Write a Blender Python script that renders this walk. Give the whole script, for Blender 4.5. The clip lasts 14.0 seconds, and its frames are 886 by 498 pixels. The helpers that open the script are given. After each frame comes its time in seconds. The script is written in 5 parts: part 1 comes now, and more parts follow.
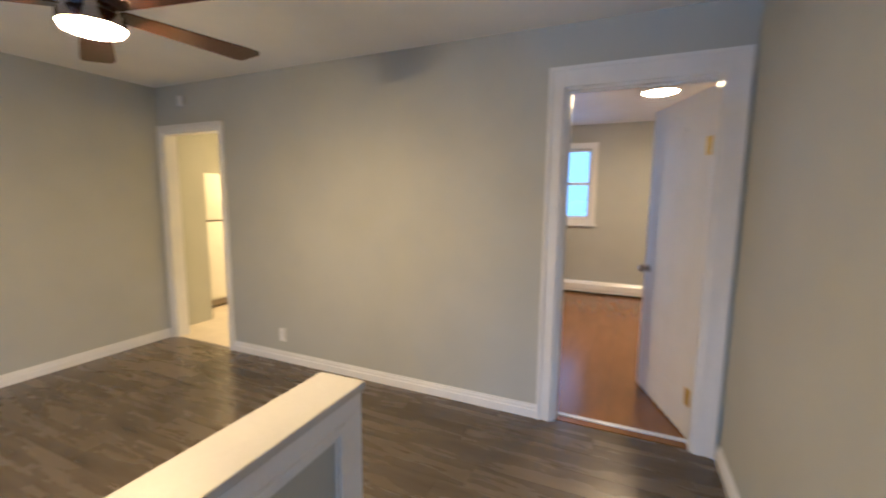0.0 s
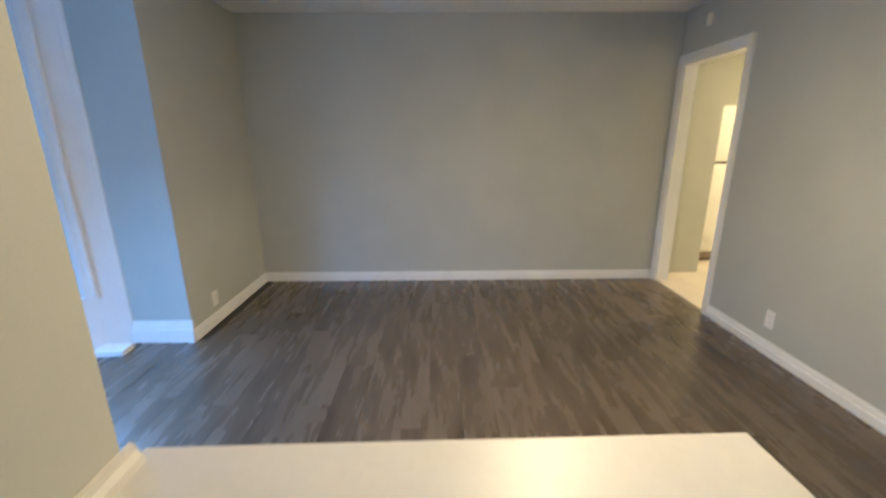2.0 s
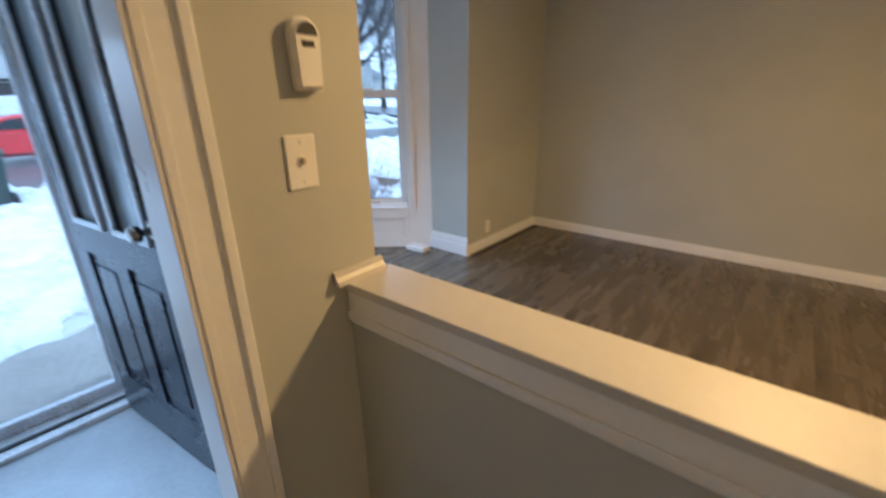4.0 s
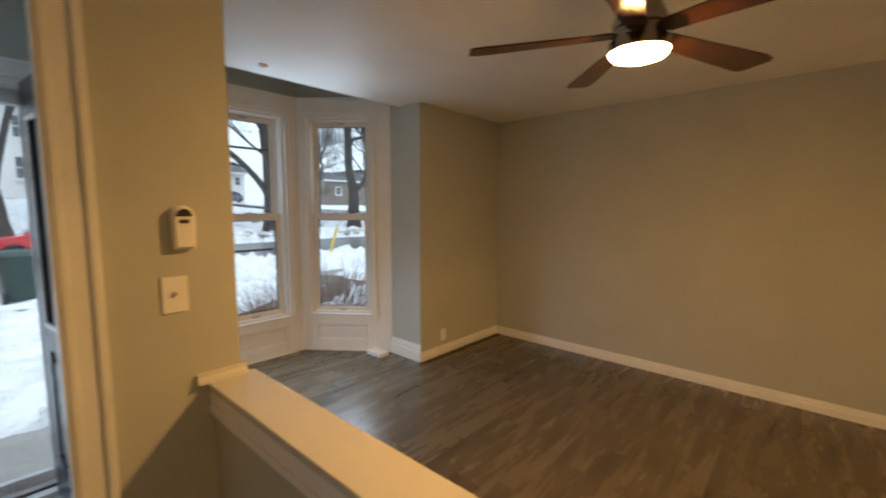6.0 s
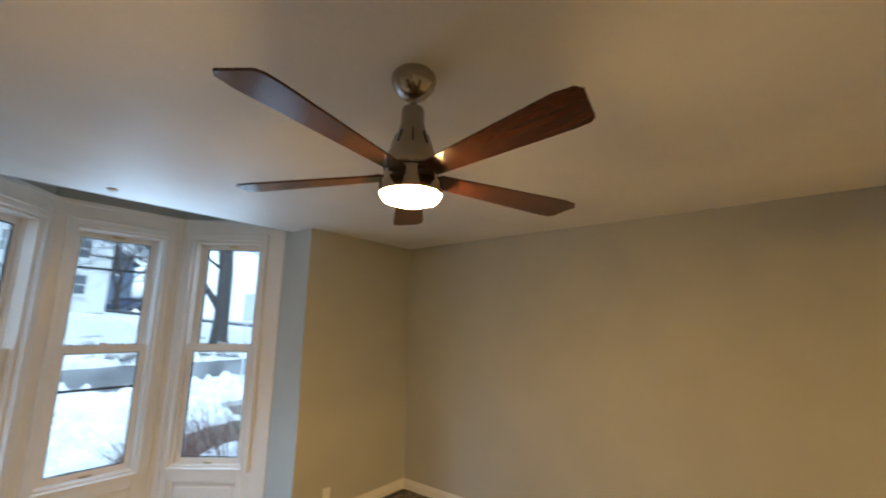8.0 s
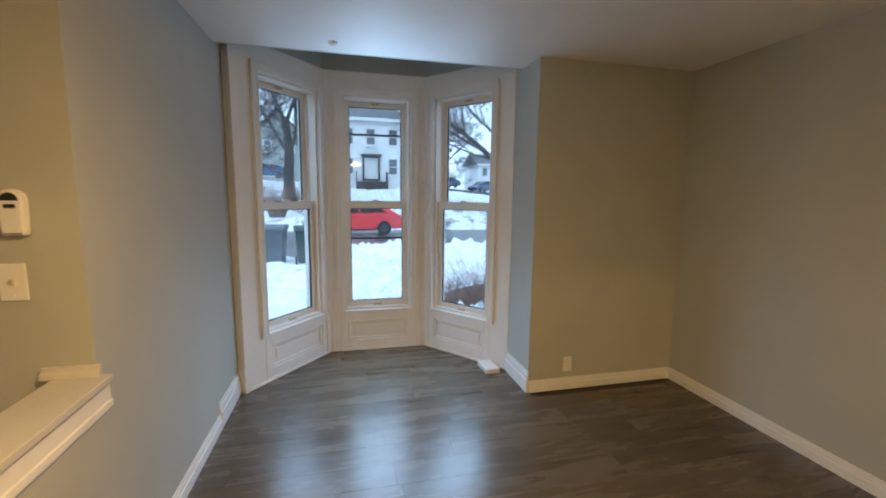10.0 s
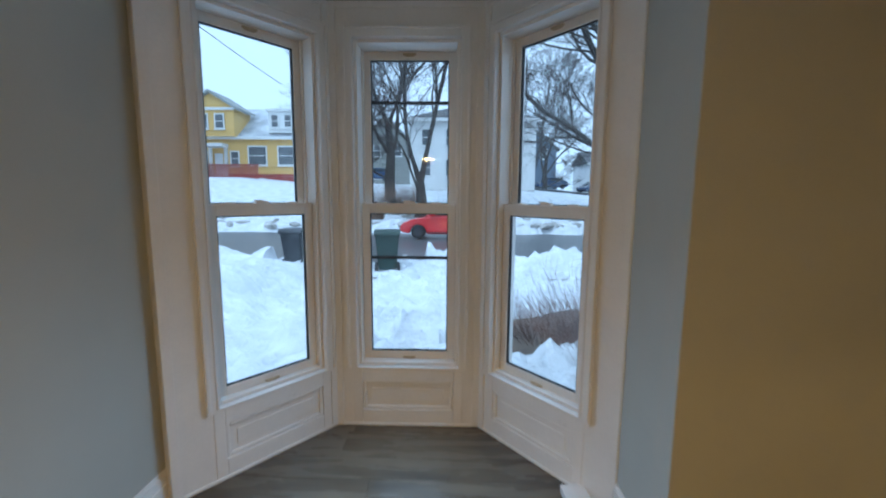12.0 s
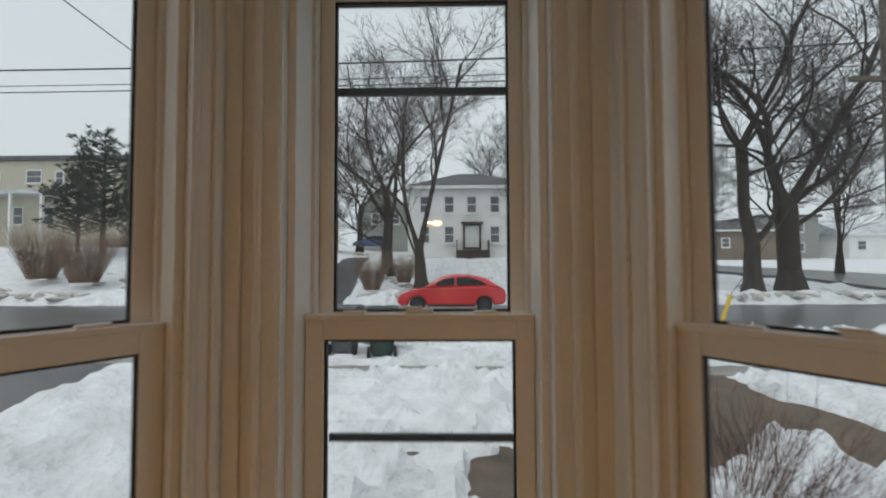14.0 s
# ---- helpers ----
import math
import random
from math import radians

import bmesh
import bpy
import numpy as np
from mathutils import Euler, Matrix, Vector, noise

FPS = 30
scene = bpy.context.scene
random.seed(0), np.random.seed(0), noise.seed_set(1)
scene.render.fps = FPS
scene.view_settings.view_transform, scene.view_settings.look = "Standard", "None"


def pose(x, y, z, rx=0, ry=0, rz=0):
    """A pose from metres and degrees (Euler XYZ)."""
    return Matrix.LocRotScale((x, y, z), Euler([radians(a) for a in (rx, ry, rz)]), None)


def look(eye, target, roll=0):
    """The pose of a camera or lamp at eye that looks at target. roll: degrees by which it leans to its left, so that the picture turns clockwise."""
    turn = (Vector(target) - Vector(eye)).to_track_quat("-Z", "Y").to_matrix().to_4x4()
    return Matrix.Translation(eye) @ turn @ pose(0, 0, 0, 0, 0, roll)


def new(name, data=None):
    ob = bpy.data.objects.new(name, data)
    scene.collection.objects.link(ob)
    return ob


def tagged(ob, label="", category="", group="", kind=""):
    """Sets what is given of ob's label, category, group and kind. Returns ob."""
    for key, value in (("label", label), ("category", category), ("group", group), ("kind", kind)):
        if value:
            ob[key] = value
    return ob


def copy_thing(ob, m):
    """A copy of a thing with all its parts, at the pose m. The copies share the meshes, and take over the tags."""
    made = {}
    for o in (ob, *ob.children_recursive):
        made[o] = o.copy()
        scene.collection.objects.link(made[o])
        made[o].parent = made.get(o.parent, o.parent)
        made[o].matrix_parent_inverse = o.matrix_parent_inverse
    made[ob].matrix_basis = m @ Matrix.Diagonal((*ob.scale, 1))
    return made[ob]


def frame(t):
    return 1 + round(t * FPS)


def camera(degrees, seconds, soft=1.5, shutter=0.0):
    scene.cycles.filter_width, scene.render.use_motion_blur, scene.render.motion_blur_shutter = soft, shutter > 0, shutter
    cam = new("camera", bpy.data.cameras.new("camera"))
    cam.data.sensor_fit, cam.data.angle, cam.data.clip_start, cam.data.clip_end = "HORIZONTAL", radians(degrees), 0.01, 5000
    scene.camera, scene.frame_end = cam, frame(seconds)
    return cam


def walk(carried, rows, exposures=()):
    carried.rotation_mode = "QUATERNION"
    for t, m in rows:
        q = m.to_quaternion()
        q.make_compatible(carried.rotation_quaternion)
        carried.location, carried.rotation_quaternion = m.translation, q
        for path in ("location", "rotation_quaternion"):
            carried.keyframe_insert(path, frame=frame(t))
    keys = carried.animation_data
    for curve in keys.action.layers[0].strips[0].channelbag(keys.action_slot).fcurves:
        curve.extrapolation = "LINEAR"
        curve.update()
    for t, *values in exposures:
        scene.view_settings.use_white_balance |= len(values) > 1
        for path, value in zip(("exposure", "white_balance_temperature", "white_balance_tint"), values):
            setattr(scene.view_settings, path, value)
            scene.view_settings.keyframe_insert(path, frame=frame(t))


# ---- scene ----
cam = camera(94.4, 14.0, 1.9, 0.5)
PATH = [
    (0, (0.22, 0.502, 1.437), (-0.587, 2.315, 1.187), 0.6),
    (0.3, (0.152, 0.611, 1.419), (-0.95, 2.263, 1.183), 0.8),
    (0.5, (0.099, 0.665, 1.416), (-1.22, 2.151, 1.184), 0.7),
    (1, (0.005, 0.749, 1.429), (-1.76, 1.664, 1.212), -0.1),
    (1.5, (-0.015, 0.815, 1.424), (-1.965, 1.177, 1.172), 0.2),
    (2, (-0.003, 0.916, 1.41), (-1.931, 0.937, 0.879), -0.3),
    (2.5, (0.025, 0.992, 1.33), (-1.77, 0.882, 0.454), -2.2),
    (3, (0.091, 1.04, 1.275), (-1.594, 0.713, 0.249), -0.8),
    (3.2, (0.139, 1.064, 1.263), (-1.487, 0.546, 0.22), 0.6),
    (5.3, (0.132, 1.637, 1.47), (-1.007, 0.006, 1.266), 0.4),
    (5.5, (0.108, 1.712, 1.468), (-1.137, 0.159, 1.276), 0.6),
    (6, (0.012, 1.907, 1.485), (-1.461, 0.568, 1.284), 0.1),
    (6.5, (-0.144, 2.117, 1.487), (-1.751, 0.941, 1.304), 0.8),
    (7, (-0.292, 2.302, 1.479), (-1.976, 1.226, 1.389), 1.1),
    (7.5, (-0.478, 2.301, 1.572), (-2.17, 1.25, 1.752), 0.6),
    (8, (-0.656, 2.253, 1.634), (-2.197, 1.029, 1.991), 0.8),
    (8.5, (-0.866, 2.246, 1.637), (-2.03, 0.638, 1.879), 2.3),
    (9, (-1.033, 2.24, 1.586), (-1.858, 0.418, 1.578), 2.0),
    (9.2, (-1.089, 2.208, 1.557), (-1.833, 0.354, 1.456), 1.7),
    (11.5, (-1.854, 0.901, 1.457), (-1.898, -1.074, 1.14), 0.6),
    (12, (-1.918, 0.501, 1.463), (-1.875, -1.483, 1.21), 0.4),
    (12.5, (-1.904, 0.111, 1.496), (-1.823, -1.883, 1.367), 0.5),
    (13, (-1.829, -0.303, 1.522), (-1.774, -2.301, 1.464), -0.5),
    (13.5, (-1.769, -0.66, 1.512), (-1.746, -2.66, 1.512), -0.6),
    (14, (-1.725, -1.017, 1.552), (-1.693, -3.016, 1.621), -0.2),
]
EXPOSURES = [
    (0.0, 1.45, 3900, 5), (0.5, 1.43, 3870, 4), (1.0, 1.6, 3650, 3), (1.5, 1.58, 3480, 2), (2.4, 1.24, 3620, 4), (3.0, 1.28, 3650, 4), (5.4, 0.42, 5800, 6), (6.5, 0.84, 5650, 4), (8.0, 1.06, 4880, 1), (9.2, 0.8, 4750, 1),
    (11.4, 0.7, 4650, 1), (12.0, 0.36, 4620, 0), (12.6, 0.04, 5250, 0), (13.2, -0.15, 6000, 4), (14.0, -0.15, 6500, 7),
]
walk(cam, [(t, look(eye, target, roll)) for t, eye, target, roll in PATH], EXPOSURES)

# ---- world, sun, exposure ----
world = bpy.data.worlds.new("world")
scene.world = world
world.use_nodes = True
wn = world.node_tree.nodes
wn.clear()
sky = wn.new("ShaderNodeTexSky")
sky.sky_type = "NISHITA"
sky.sun_disc = False
sky.sun_elevation, sky.sun_rotation = radians(64), radians(41)
sky.air_density, sky.dust_density, sky.ozone_density = 1.0, 6.0, 1.0
grey = wn.new("ShaderNodeHueSaturation")
grey.inputs["Saturation"].default_value = 0.45
bg = wn.new("ShaderNodeBackground")
bg.inputs["Strength"].default_value = 0.15
wout = wn.new("ShaderNodeOutputWorld")
world.node_tree.links.new(sky.outputs[0], grey.inputs["Color"])
cloud = wn.new("ShaderNodeMix")                  # a closed layer of cloud over the clear sky
cloud.data_type = "RGBA"
cloud.inputs[0].default_value = 0.75
cloud.inputs[7].default_value = (9.0, 9.6, 10.2, 1)
world.node_tree.links.new(grey.outputs[0], cloud.inputs[6])
world.node_tree.links.new(cloud.outputs[2], bg.inputs[0])
world.node_tree.links.new(bg.outputs[0], wout.inputs[0])
sun_data = bpy.data.lights.new("sun", "SUN")
sun_data.energy, sun_data.angle, sun_data.color = 0.65, radians(20), (1.0, 0.97, 0.93)
sun = new("sun", sun_data)
sun.matrix_world = look((14, 6, 40), (0, -10, 0))

# added fill lamps at the bay windows and front door: sky downwards, snow upwards
for wx, wy, turn, down, up in ((-1.647, -1.86, 0.0, 1.6, 0.38), (-0.99, -1.56, 50.9, 2.4, 0.38), (-2.30, -1.56, -50.9, 2.8, 0.38), (0.29, -0.86, 0.0, 2.6, 1.6)):
    day = bpy.data.lights.new("window_daylight", "AREA")
    day.shape, day.size, day.size_y = "RECTANGLE", 0.48, 0.85
    day.energy, day.color, day.spread = down, (0.82, 0.91, 1.0), radians(94)
    new("window_daylight", day).matrix_world = pose(wx, wy, 1.22, 0, 0, turn) @ pose(0, 0, 0, 45, 0, 0)
    glare = bpy.data.lights.new("snow_bounce_fill", "AREA")
    glare.shape, glare.size, glare.size_y = "RECTANGLE", 0.48, 0.5
    glare.energy, glare.color, glare.spread = up, (0.82, 0.91, 1.0), radians(70)
    new("snow_bounce_fill", glare).matrix_world = pose(wx, wy, 1.70, 0, 0, turn) @ pose(0, 0, 0, 129, 0, 0)

LAMP_FAN, LAMP_BED, LAMP_KITCHEN = 325.0, 135.0, 205.0
WARM = (1.0, 0.49, 0.125)

# ---- materials ----


def material(name, base, rough=0.6, metal=0.0, var=0.08, scale=6.0, fine=90.0, bump=0.05, stretch=(1, 1, 1), dark=None, spec=0.5, coat=0.0, per_piece=0.0, hard=0.2, relief=0.004, grain=0.35):
    """Base colour broken by a broad and a fine noise, roughness varied with it, fine relief. dark: colour of the stains."""
    m = bpy.data.materials.new(name)
    m.use_nodes = True
    nt = m.node_tree
    n, l = nt.nodes, nt.links
    b = n["Principled BSDF"]
    tc = n.new("ShaderNodeTexCoord")
    mp = n.new("ShaderNodeMapping")
    mp.inputs["Scale"].default_value = stretch
    l.new(tc.outputs["Object"], mp.inputs[0])
    src = mp.outputs[0]
    info = n.new("ShaderNodeObjectInfo")
    if per_piece:
        off = n.new("ShaderNodeVectorMath")
        off.operation = "MULTIPLY_ADD"
        l.new(info.outputs["Random"], off.inputs[0])
        off.inputs[1].default_value = (37.0, 53.0, 11.0)
        l.new(src, off.inputs[2])
        src = off.outputs[0]
    n1 = n.new("ShaderNodeTexNoise")
    n1.inputs["Scale"].default_value, n1.inputs["Detail"].default_value = scale, 4
    n2 = n.new("ShaderNodeTexNoise")
    n2.inputs["Scale"].default_value, n2.inputs["Detail"].default_value = fine, 3
    l.new(src, n1.inputs["Vector"])
    l.new(src, n2.inputs["Vector"])
    mix = n.new("ShaderNodeMix")
    mix.data_type = "FLOAT"
    mix.inputs[0].default_value = grain
    l.new(n1.outputs[0], mix.inputs[2])
    l.new(n2.outputs[0], mix.inputs[3])
    ramp = n.new("ShaderNodeValToRGB")
    lo = dark or tuple(c * (1 - 2.2 * var) for c in base)
    hi = tuple(min(1.0, c * (1 + 1.6 * var)) for c in base)
    ramp.color_ramp.elements[0].position, ramp.color_ramp.elements[0].color = 0.5 - hard, (*lo, 1)
    ramp.color_ramp.elements[1].position, ramp.color_ramp.elements[1].color = 0.5 + hard, (*hi, 1)
    l.new(mix.outputs[0], ramp.inputs[0])
    col = ramp.outputs[0]
    if per_piece:
        hsv = n.new("ShaderNodeHueSaturation")
        mr = n.new("ShaderNodeMapRange")
        mr.inputs[3].default_value, mr.inputs[4].default_value = 1 - per_piece, 1 + per_piece
        l.new(info.outputs["Random"], mr.inputs[0])
        l.new(mr.outputs[0], hsv.inputs["Value"])
        l.new(col, hsv.inputs["Color"])
        col = hsv.outputs[0]
    l.new(col, b.inputs["Base Color"])
    rr = n.new("ShaderNodeMapRange")
    rr.inputs[3].default_value, rr.inputs[4].default_value = max(0.02, rough - 0.08), min(1, rough + 0.08)
    l.new(mix.outputs[0], rr.inputs[0])
    l.new(rr.outputs[0], b.inputs["Roughness"])
    b.inputs["Metallic"].default_value = metal
    b.inputs["Specular IOR Level"].default_value = spec
    b.inputs["Coat Weight"].default_value = coat
    b.inputs["Coat Roughness"].default_value = 0.08
    if bump:
        bp = n.new("ShaderNodeBump")
        bp.inputs["Strength"].default_value, bp.inputs["Distance"].default_value = min(1, bump * 4), relief
        l.new(mix.outputs[0], bp.inputs["Height"])
        l.new(bp.outputs[0], b.inputs["Normal"])
    return m


def glow(name, color, strength):
    m = bpy.data.materials.new(name)
    m.use_nodes = True
    b = m.node_tree.nodes["Principled BSDF"]
    b.inputs["Base Color"].default_value = (0.9, 0.88, 0.84, 1)
    b.inputs["Emission Color"].default_value = (*color, 1)
    b.inputs["Emission Strength"].default_value = strength
    return m


def dimming_glass(name, tint=(0.65, 0.665, 0.66), film=0.045):
    m = bpy.data.materials.new(name)
    m.use_nodes = True
    n, l = m.node_tree.nodes, m.node_tree.links
    n.remove(n["Principled BSDF"])
    t, g, f, mx = n.new("ShaderNodeBsdfTransparent"), n.new("ShaderNodeBsdfGlossy"), n.new("ShaderNodeFresnel"), n.new("ShaderNodeMixShader")
    # the tint darkens the bright view outdoors; the glass itself has no colour
    t.inputs[0].default_value = (*tint, 1)
    g.inputs["Roughness"].default_value = 0.01
    f.inputs[0].default_value = 1.45
    l.new(f.outputs[0], mx.inputs[0])
    l.new(t.outputs[0], mx.inputs[1])
    l.new(g.outputs[0], mx.inputs[2])
    # a thin uneven film: damp on the pane plus a painted veil of glare
    tr, nz, mr, m2 = n.new("ShaderNodeBsdfTranslucent"), n.new("ShaderNodeTexNoise"), n.new("ShaderNodeMapRange"), n.new("ShaderNodeMixShader")
    tc = n.new("ShaderNodeTexCoord")
    l.new(tc.outputs["Object"], nz.inputs["Vector"])
    nz.inputs["Scale"].default_value, nz.inputs["Detail"].default_value = 3.0, 4
    mr.inputs[1].default_value, mr.inputs[2].default_value = 0.3, 0.75
    mr.inputs[3].default_value, mr.inputs[4].default_value = 0.01, film
    l.new(nz.outputs[0], mr.inputs[0])
    l.new(mr.outputs[0], m2.inputs[0])
    l.new(mx.outputs[0], m2.inputs[1])
    l.new(tr.outputs[0], m2.inputs[2])
    l.new(m2.outputs[0], n["Material Output"].inputs[0])
    return m


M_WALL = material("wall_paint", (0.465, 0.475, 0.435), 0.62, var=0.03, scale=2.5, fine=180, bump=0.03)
M_CEIL = material("ceiling_paint", (0.86, 0.86, 0.85), 0.5, var=0.03, scale=2, fine=140, bump=0.04)
M_TRIM = material("trim_paint", (0.80, 0.80, 0.79), 0.30, var=0.025, scale=5, fine=60, bump=0.02)
# trim white darkened for the half wall's cap, holding down the lamp light there
M_TRIM_DIMMED = material("trim_paint_dimmed", (0.55, 0.54, 0.51), 0.40, spec=0.3, var=0.03, scale=5, fine=60, bump=0.012)
M_SASH = material("sash_vinyl", (0.80, 0.78, 0.74), 0.35, var=0.03, scale=4, fine=80, bump=0.01)
M_PLANK = material("laminate_plank", (0.103, 0.084, 0.058), 0.27, var=0.26, scale=4.4, fine=17, bump=0.012, stretch=(0.34, 2.1, 1), per_piece=0.07, spec=0.6, dark=(0.043, 0.034, 0.022), hard=0.25, grain=0.20)
M_SUB = material("subfloor", (0.05, 0.045, 0.04), 0.8)
M_BEDFLOOR = material("orange_laminate", (0.22, 0.105, 0.024), 0.22, var=0.08, scale=4, fine=40, bump=0.006, stretch=(0.5, 3, 1), per_piece=0.03)
M_VINYL = material("pale_vinyl", (0.62, 0.57, 0.48), 0.4, var=0.08, scale=5, fine=50, bump=0.02)
M_MAT = material("grey_tile", (0.52, 0.54, 0.56), 0.45, var=0.08, scale=4, fine=50, bump=0.02)
M_BLADE = material("fan_blade_wood", (0.050, 0.018, 0.009), 0.20, var=0.25, scale=6, fine=40, bump=0.02, stretch=(0.6, 6, 1))
M_NICKEL = material("brushed_nickel", (0.36, 0.33, 0.29), 0.17, metal=1.0, var=0.05, scale=8, fine=120, bump=0.01)
M_BRASS = material("brass", (0.75, 0.56, 0.10), 0.38, metal=0.7, var=0.08)
M_PLASTIC = material("white_plastic", (0.80, 0.79, 0.76), 0.35, var=0.02, bump=0.0)
M_DARKPL = material("dark_plastic", (0.02, 0.02, 0.022), 0.3, var=0.05, bump=0.0)
M_TAN = material("tan_latch", (0.50, 0.42, 0.29), 0.5, var=0.06, bump=0.0)
M_GASKET = material("black_gasket", (0.012, 0.012, 0.014), 0.6, var=0.05, bump=0.0)
M_BLACKDOOR = material("black_door_paint", (0.034, 0.040, 0.055), 0.28, var=0.1, scale=6, bump=0.02)
M_ENAMEL = material("white_enamel", (0.80, 0.79, 0.76), 0.25, var=0.02, bump=0.01)
M_ALU = material("white_aluminium", (0.74, 0.76, 0.79), 0.28, metal=0.2, var=0.04)
M_DIFF = glow("fan_light_diffuser", WARM, LAMP_FAN)
# pale upright streaks in the colour stand in for reflections on the door panes
M_DOORSHEEN = material("pale_sheen_glass", (0.50, 0.55, 0.58), 0.16, var=0.14, scale=9, fine=40, bump=0.02, stretch=(1, 1, 0.3))
M_BEDL = glow("bedroom_light_diffuser", (1.0, 0.50, 0.15), LAMP_BED)
M_KITL = glow("kitchen_light_diffuser", (1.0, 0.48, 0.10), LAMP_KITCHEN)
M_GLASS = dimming_glass("window_glass")
# same glass, its tint darkened and blued to tone down the daylight behind
M_DIMGLASS = dimming_glass("dimmed_window_glass", (0.30, 0.345, 0.39), 0.03)
M_SNOW = material("snow", (0.80, 0.82, 0.85), 0.75, var=0.08, dark=(0.60, 0.61, 0.63), scale=2.2, fine=11, bump=0.25, relief=0.14)
M_SLUSH = material("dirty_snow", (0.52, 0.51, 0.49), 0.8, var=0.22, scale=1.5, fine=9, bump=0.2, relief=0.05, dark=(0.24, 0.225, 0.20))
M_ASPHALT = material("wet_asphalt", (0.085, 0.085, 0.088), 0.34, var=0.35, scale=0.5, fine=20, bump=0.1)
M_WALK = material("wet_concrete", (0.30, 0.285, 0.26), 0.55, var=0.18, scale=1.2, fine=25, bump=0.08)
M_MUD = material("muddy_leaf_path", (0.135, 0.100, 0.072), 0.75, var=0.35, scale=2.0, fine=30, bump=0.3, relief=0.03)
M_BARK = material("bark", (0.050, 0.042, 0.036), 0.9, var=0.3, scale=5, fine=40, bump=0.3, stretch=(1, 1, 0.3))
M_TWIG = material("twig_bark", (0.060, 0.048, 0.042), 0.9, var=0.2, scale=4, bump=0.0)
M_REDTWIG = material("red_twig", (0.16, 0.088, 0.062), 0.9, var=0.3, scale=2, bump=0.0)
M_TANTWIG = material("tan_twig", (0.24, 0.165, 0.12), 0.9, var=0.25, scale=1.2, bump=0.0)
M_BROWNSID = material("weathered_brown_siding", (0.21, 0.175, 0.14), 0.7, var=0.12, scale=0.6, fine=8, bump=0.0)
M_NEEDLE = material("fir_needles", (0.036, 0.060, 0.042), 0.85, var=0.35, scale=1.5, fine=15, bump=0.0)
M_SIDING = material("white_siding", (0.80, 0.80, 0.78), 0.6, var=0.05, scale=0.6, fine=8, bump=0.0)
M_CREAM = material("cream_siding", (0.56, 0.52, 0.42), 0.6, var=0.05, scale=0.6, fine=8, bump=0.0)
M_YELLOW = material("yellow_siding", (0.72, 0.48, 0.14), 0.6, var=0.06, scale=0.6, fine=8, bump=0.0)
M_BLUEGREY = material("blue_grey_siding", (0.13, 0.17, 0.24), 0.6, var=0.05, scale=0.6, fine=8, bump=0.0)
M_GREYSID = material("grey_siding", (0.30, 0.31, 0.29), 0.6, var=0.05, scale=0.6, fine=8, bump=0.0)
M_ROOF = material("dark_shingle", (0.10, 0.10, 0.105), 0.85, var=0.2, scale=1, fine=12, bump=0.1)
M_ROOFSNOW = material("snowy_shingle", (0.55, 0.57, 0.60), 0.8, var=0.25, scale=0.7, fine=6, bump=0.1)
M_FARPANE = material("far_pane", (0.13, 0.14, 0.15), 0.12, var=0.2, scale=1, bump=0.0)
M_FARTRIM = material("far_trim", (0.74, 0.74, 0.72), 0.6, var=0.03, bump=0.0)
M_DARKWOOD = material("dark_wood", (0.055, 0.045, 0.040), 0.8, var=0.2)
M_REDWOOD = material("red_stained_wood", (0.28, 0.05, 0.04), 0.7, var=0.15)
M_CARRED = material("red_car_paint", (0.62, 0.012, 0.022), 0.25, var=0.04, scale=1, bump=0.0, coat=0.8)
M_TYRE = material("tyre_rubber", (0.015, 0.015, 0.016), 0.8, var=0.1)
M_RIM = material("alloy_rim", (0.10, 0.10, 0.11), 0.35, metal=0.8, var=0.05)
M_CARGLASS = material("car_glass", (0.02, 0.025, 0.03), 0.05, var=0.05, bump=0.0)
M_CARBLUE = material("blue_car_paint", (0.03, 0.06, 0.15), 0.25, var=0.04, bump=0.0, coat=0.8)
M_BINGREEN = material("green_bin_plastic", (0.022, 0.050, 0.042), 0.5, var=0.12, scale=3, bump=0.01)
M_BINGREY = material("grey_bin_plastic", (0.075, 0.085, 0.10), 0.5, var=0.1, scale=3, bump=0.01)
M_BINDARK = material("charcoal_bin_plastic", (0.022, 0.025, 0.032), 0.5, var=0.1, scale=3, bump=0.01)
M_POLE = material("weathered_pole_wood", (0.10, 0.085, 0.07), 0.85, var=0.25, scale=4, bump=0.1)
M_WIRE = material("cable_black", (0.02, 0.02, 0.02), 0.6, bump=0.0)
M_SIGN = material("sign_aluminium", (0.55, 0.57, 0.58), 0.45, var=0.05)
M_GUARD = material("yellow_plastic_guard", (0.62, 0.42, 0.04), 0.5, var=0.05)
M_LENS = material("headlight_lens", (0.65, 0.66, 0.68), 0.1, var=0.03, bump=0.0)

# ---- helpers of the scene ----


def box(bm, x0, x1, y0, y1, z0, z1, bevel=0.0, m=None):
    """Adds a box; its long edges may be rounded; m moves it."""
    r = bmesh.ops.create_cube(bm, size=1.0, matrix=Matrix.Translation(((x0 + x1) / 2, (y0 + y1) / 2, (z0 + z1) / 2)) @ Matrix.Diagonal((abs(x1 - x0), abs(y1 - y0), abs(z1 - z0), 1)))
    vs = r["verts"]
    if bevel:
        es = list({e for v in vs for e in v.link_edges})
        q = bmesh.ops.bevel(bm, geom=es, offset=bevel, segments=2, affect="EDGES", profile=0.6)
        vs = list({v for f in q["faces"] for v in f.verts} | {v for v in vs if v.is_valid})
    if m is not None:
        bmesh.ops.transform(bm, matrix=m, verts=vs)
    return bm


def cbox(*a, **k):
    return box(bmesh.new(), *a, **k)


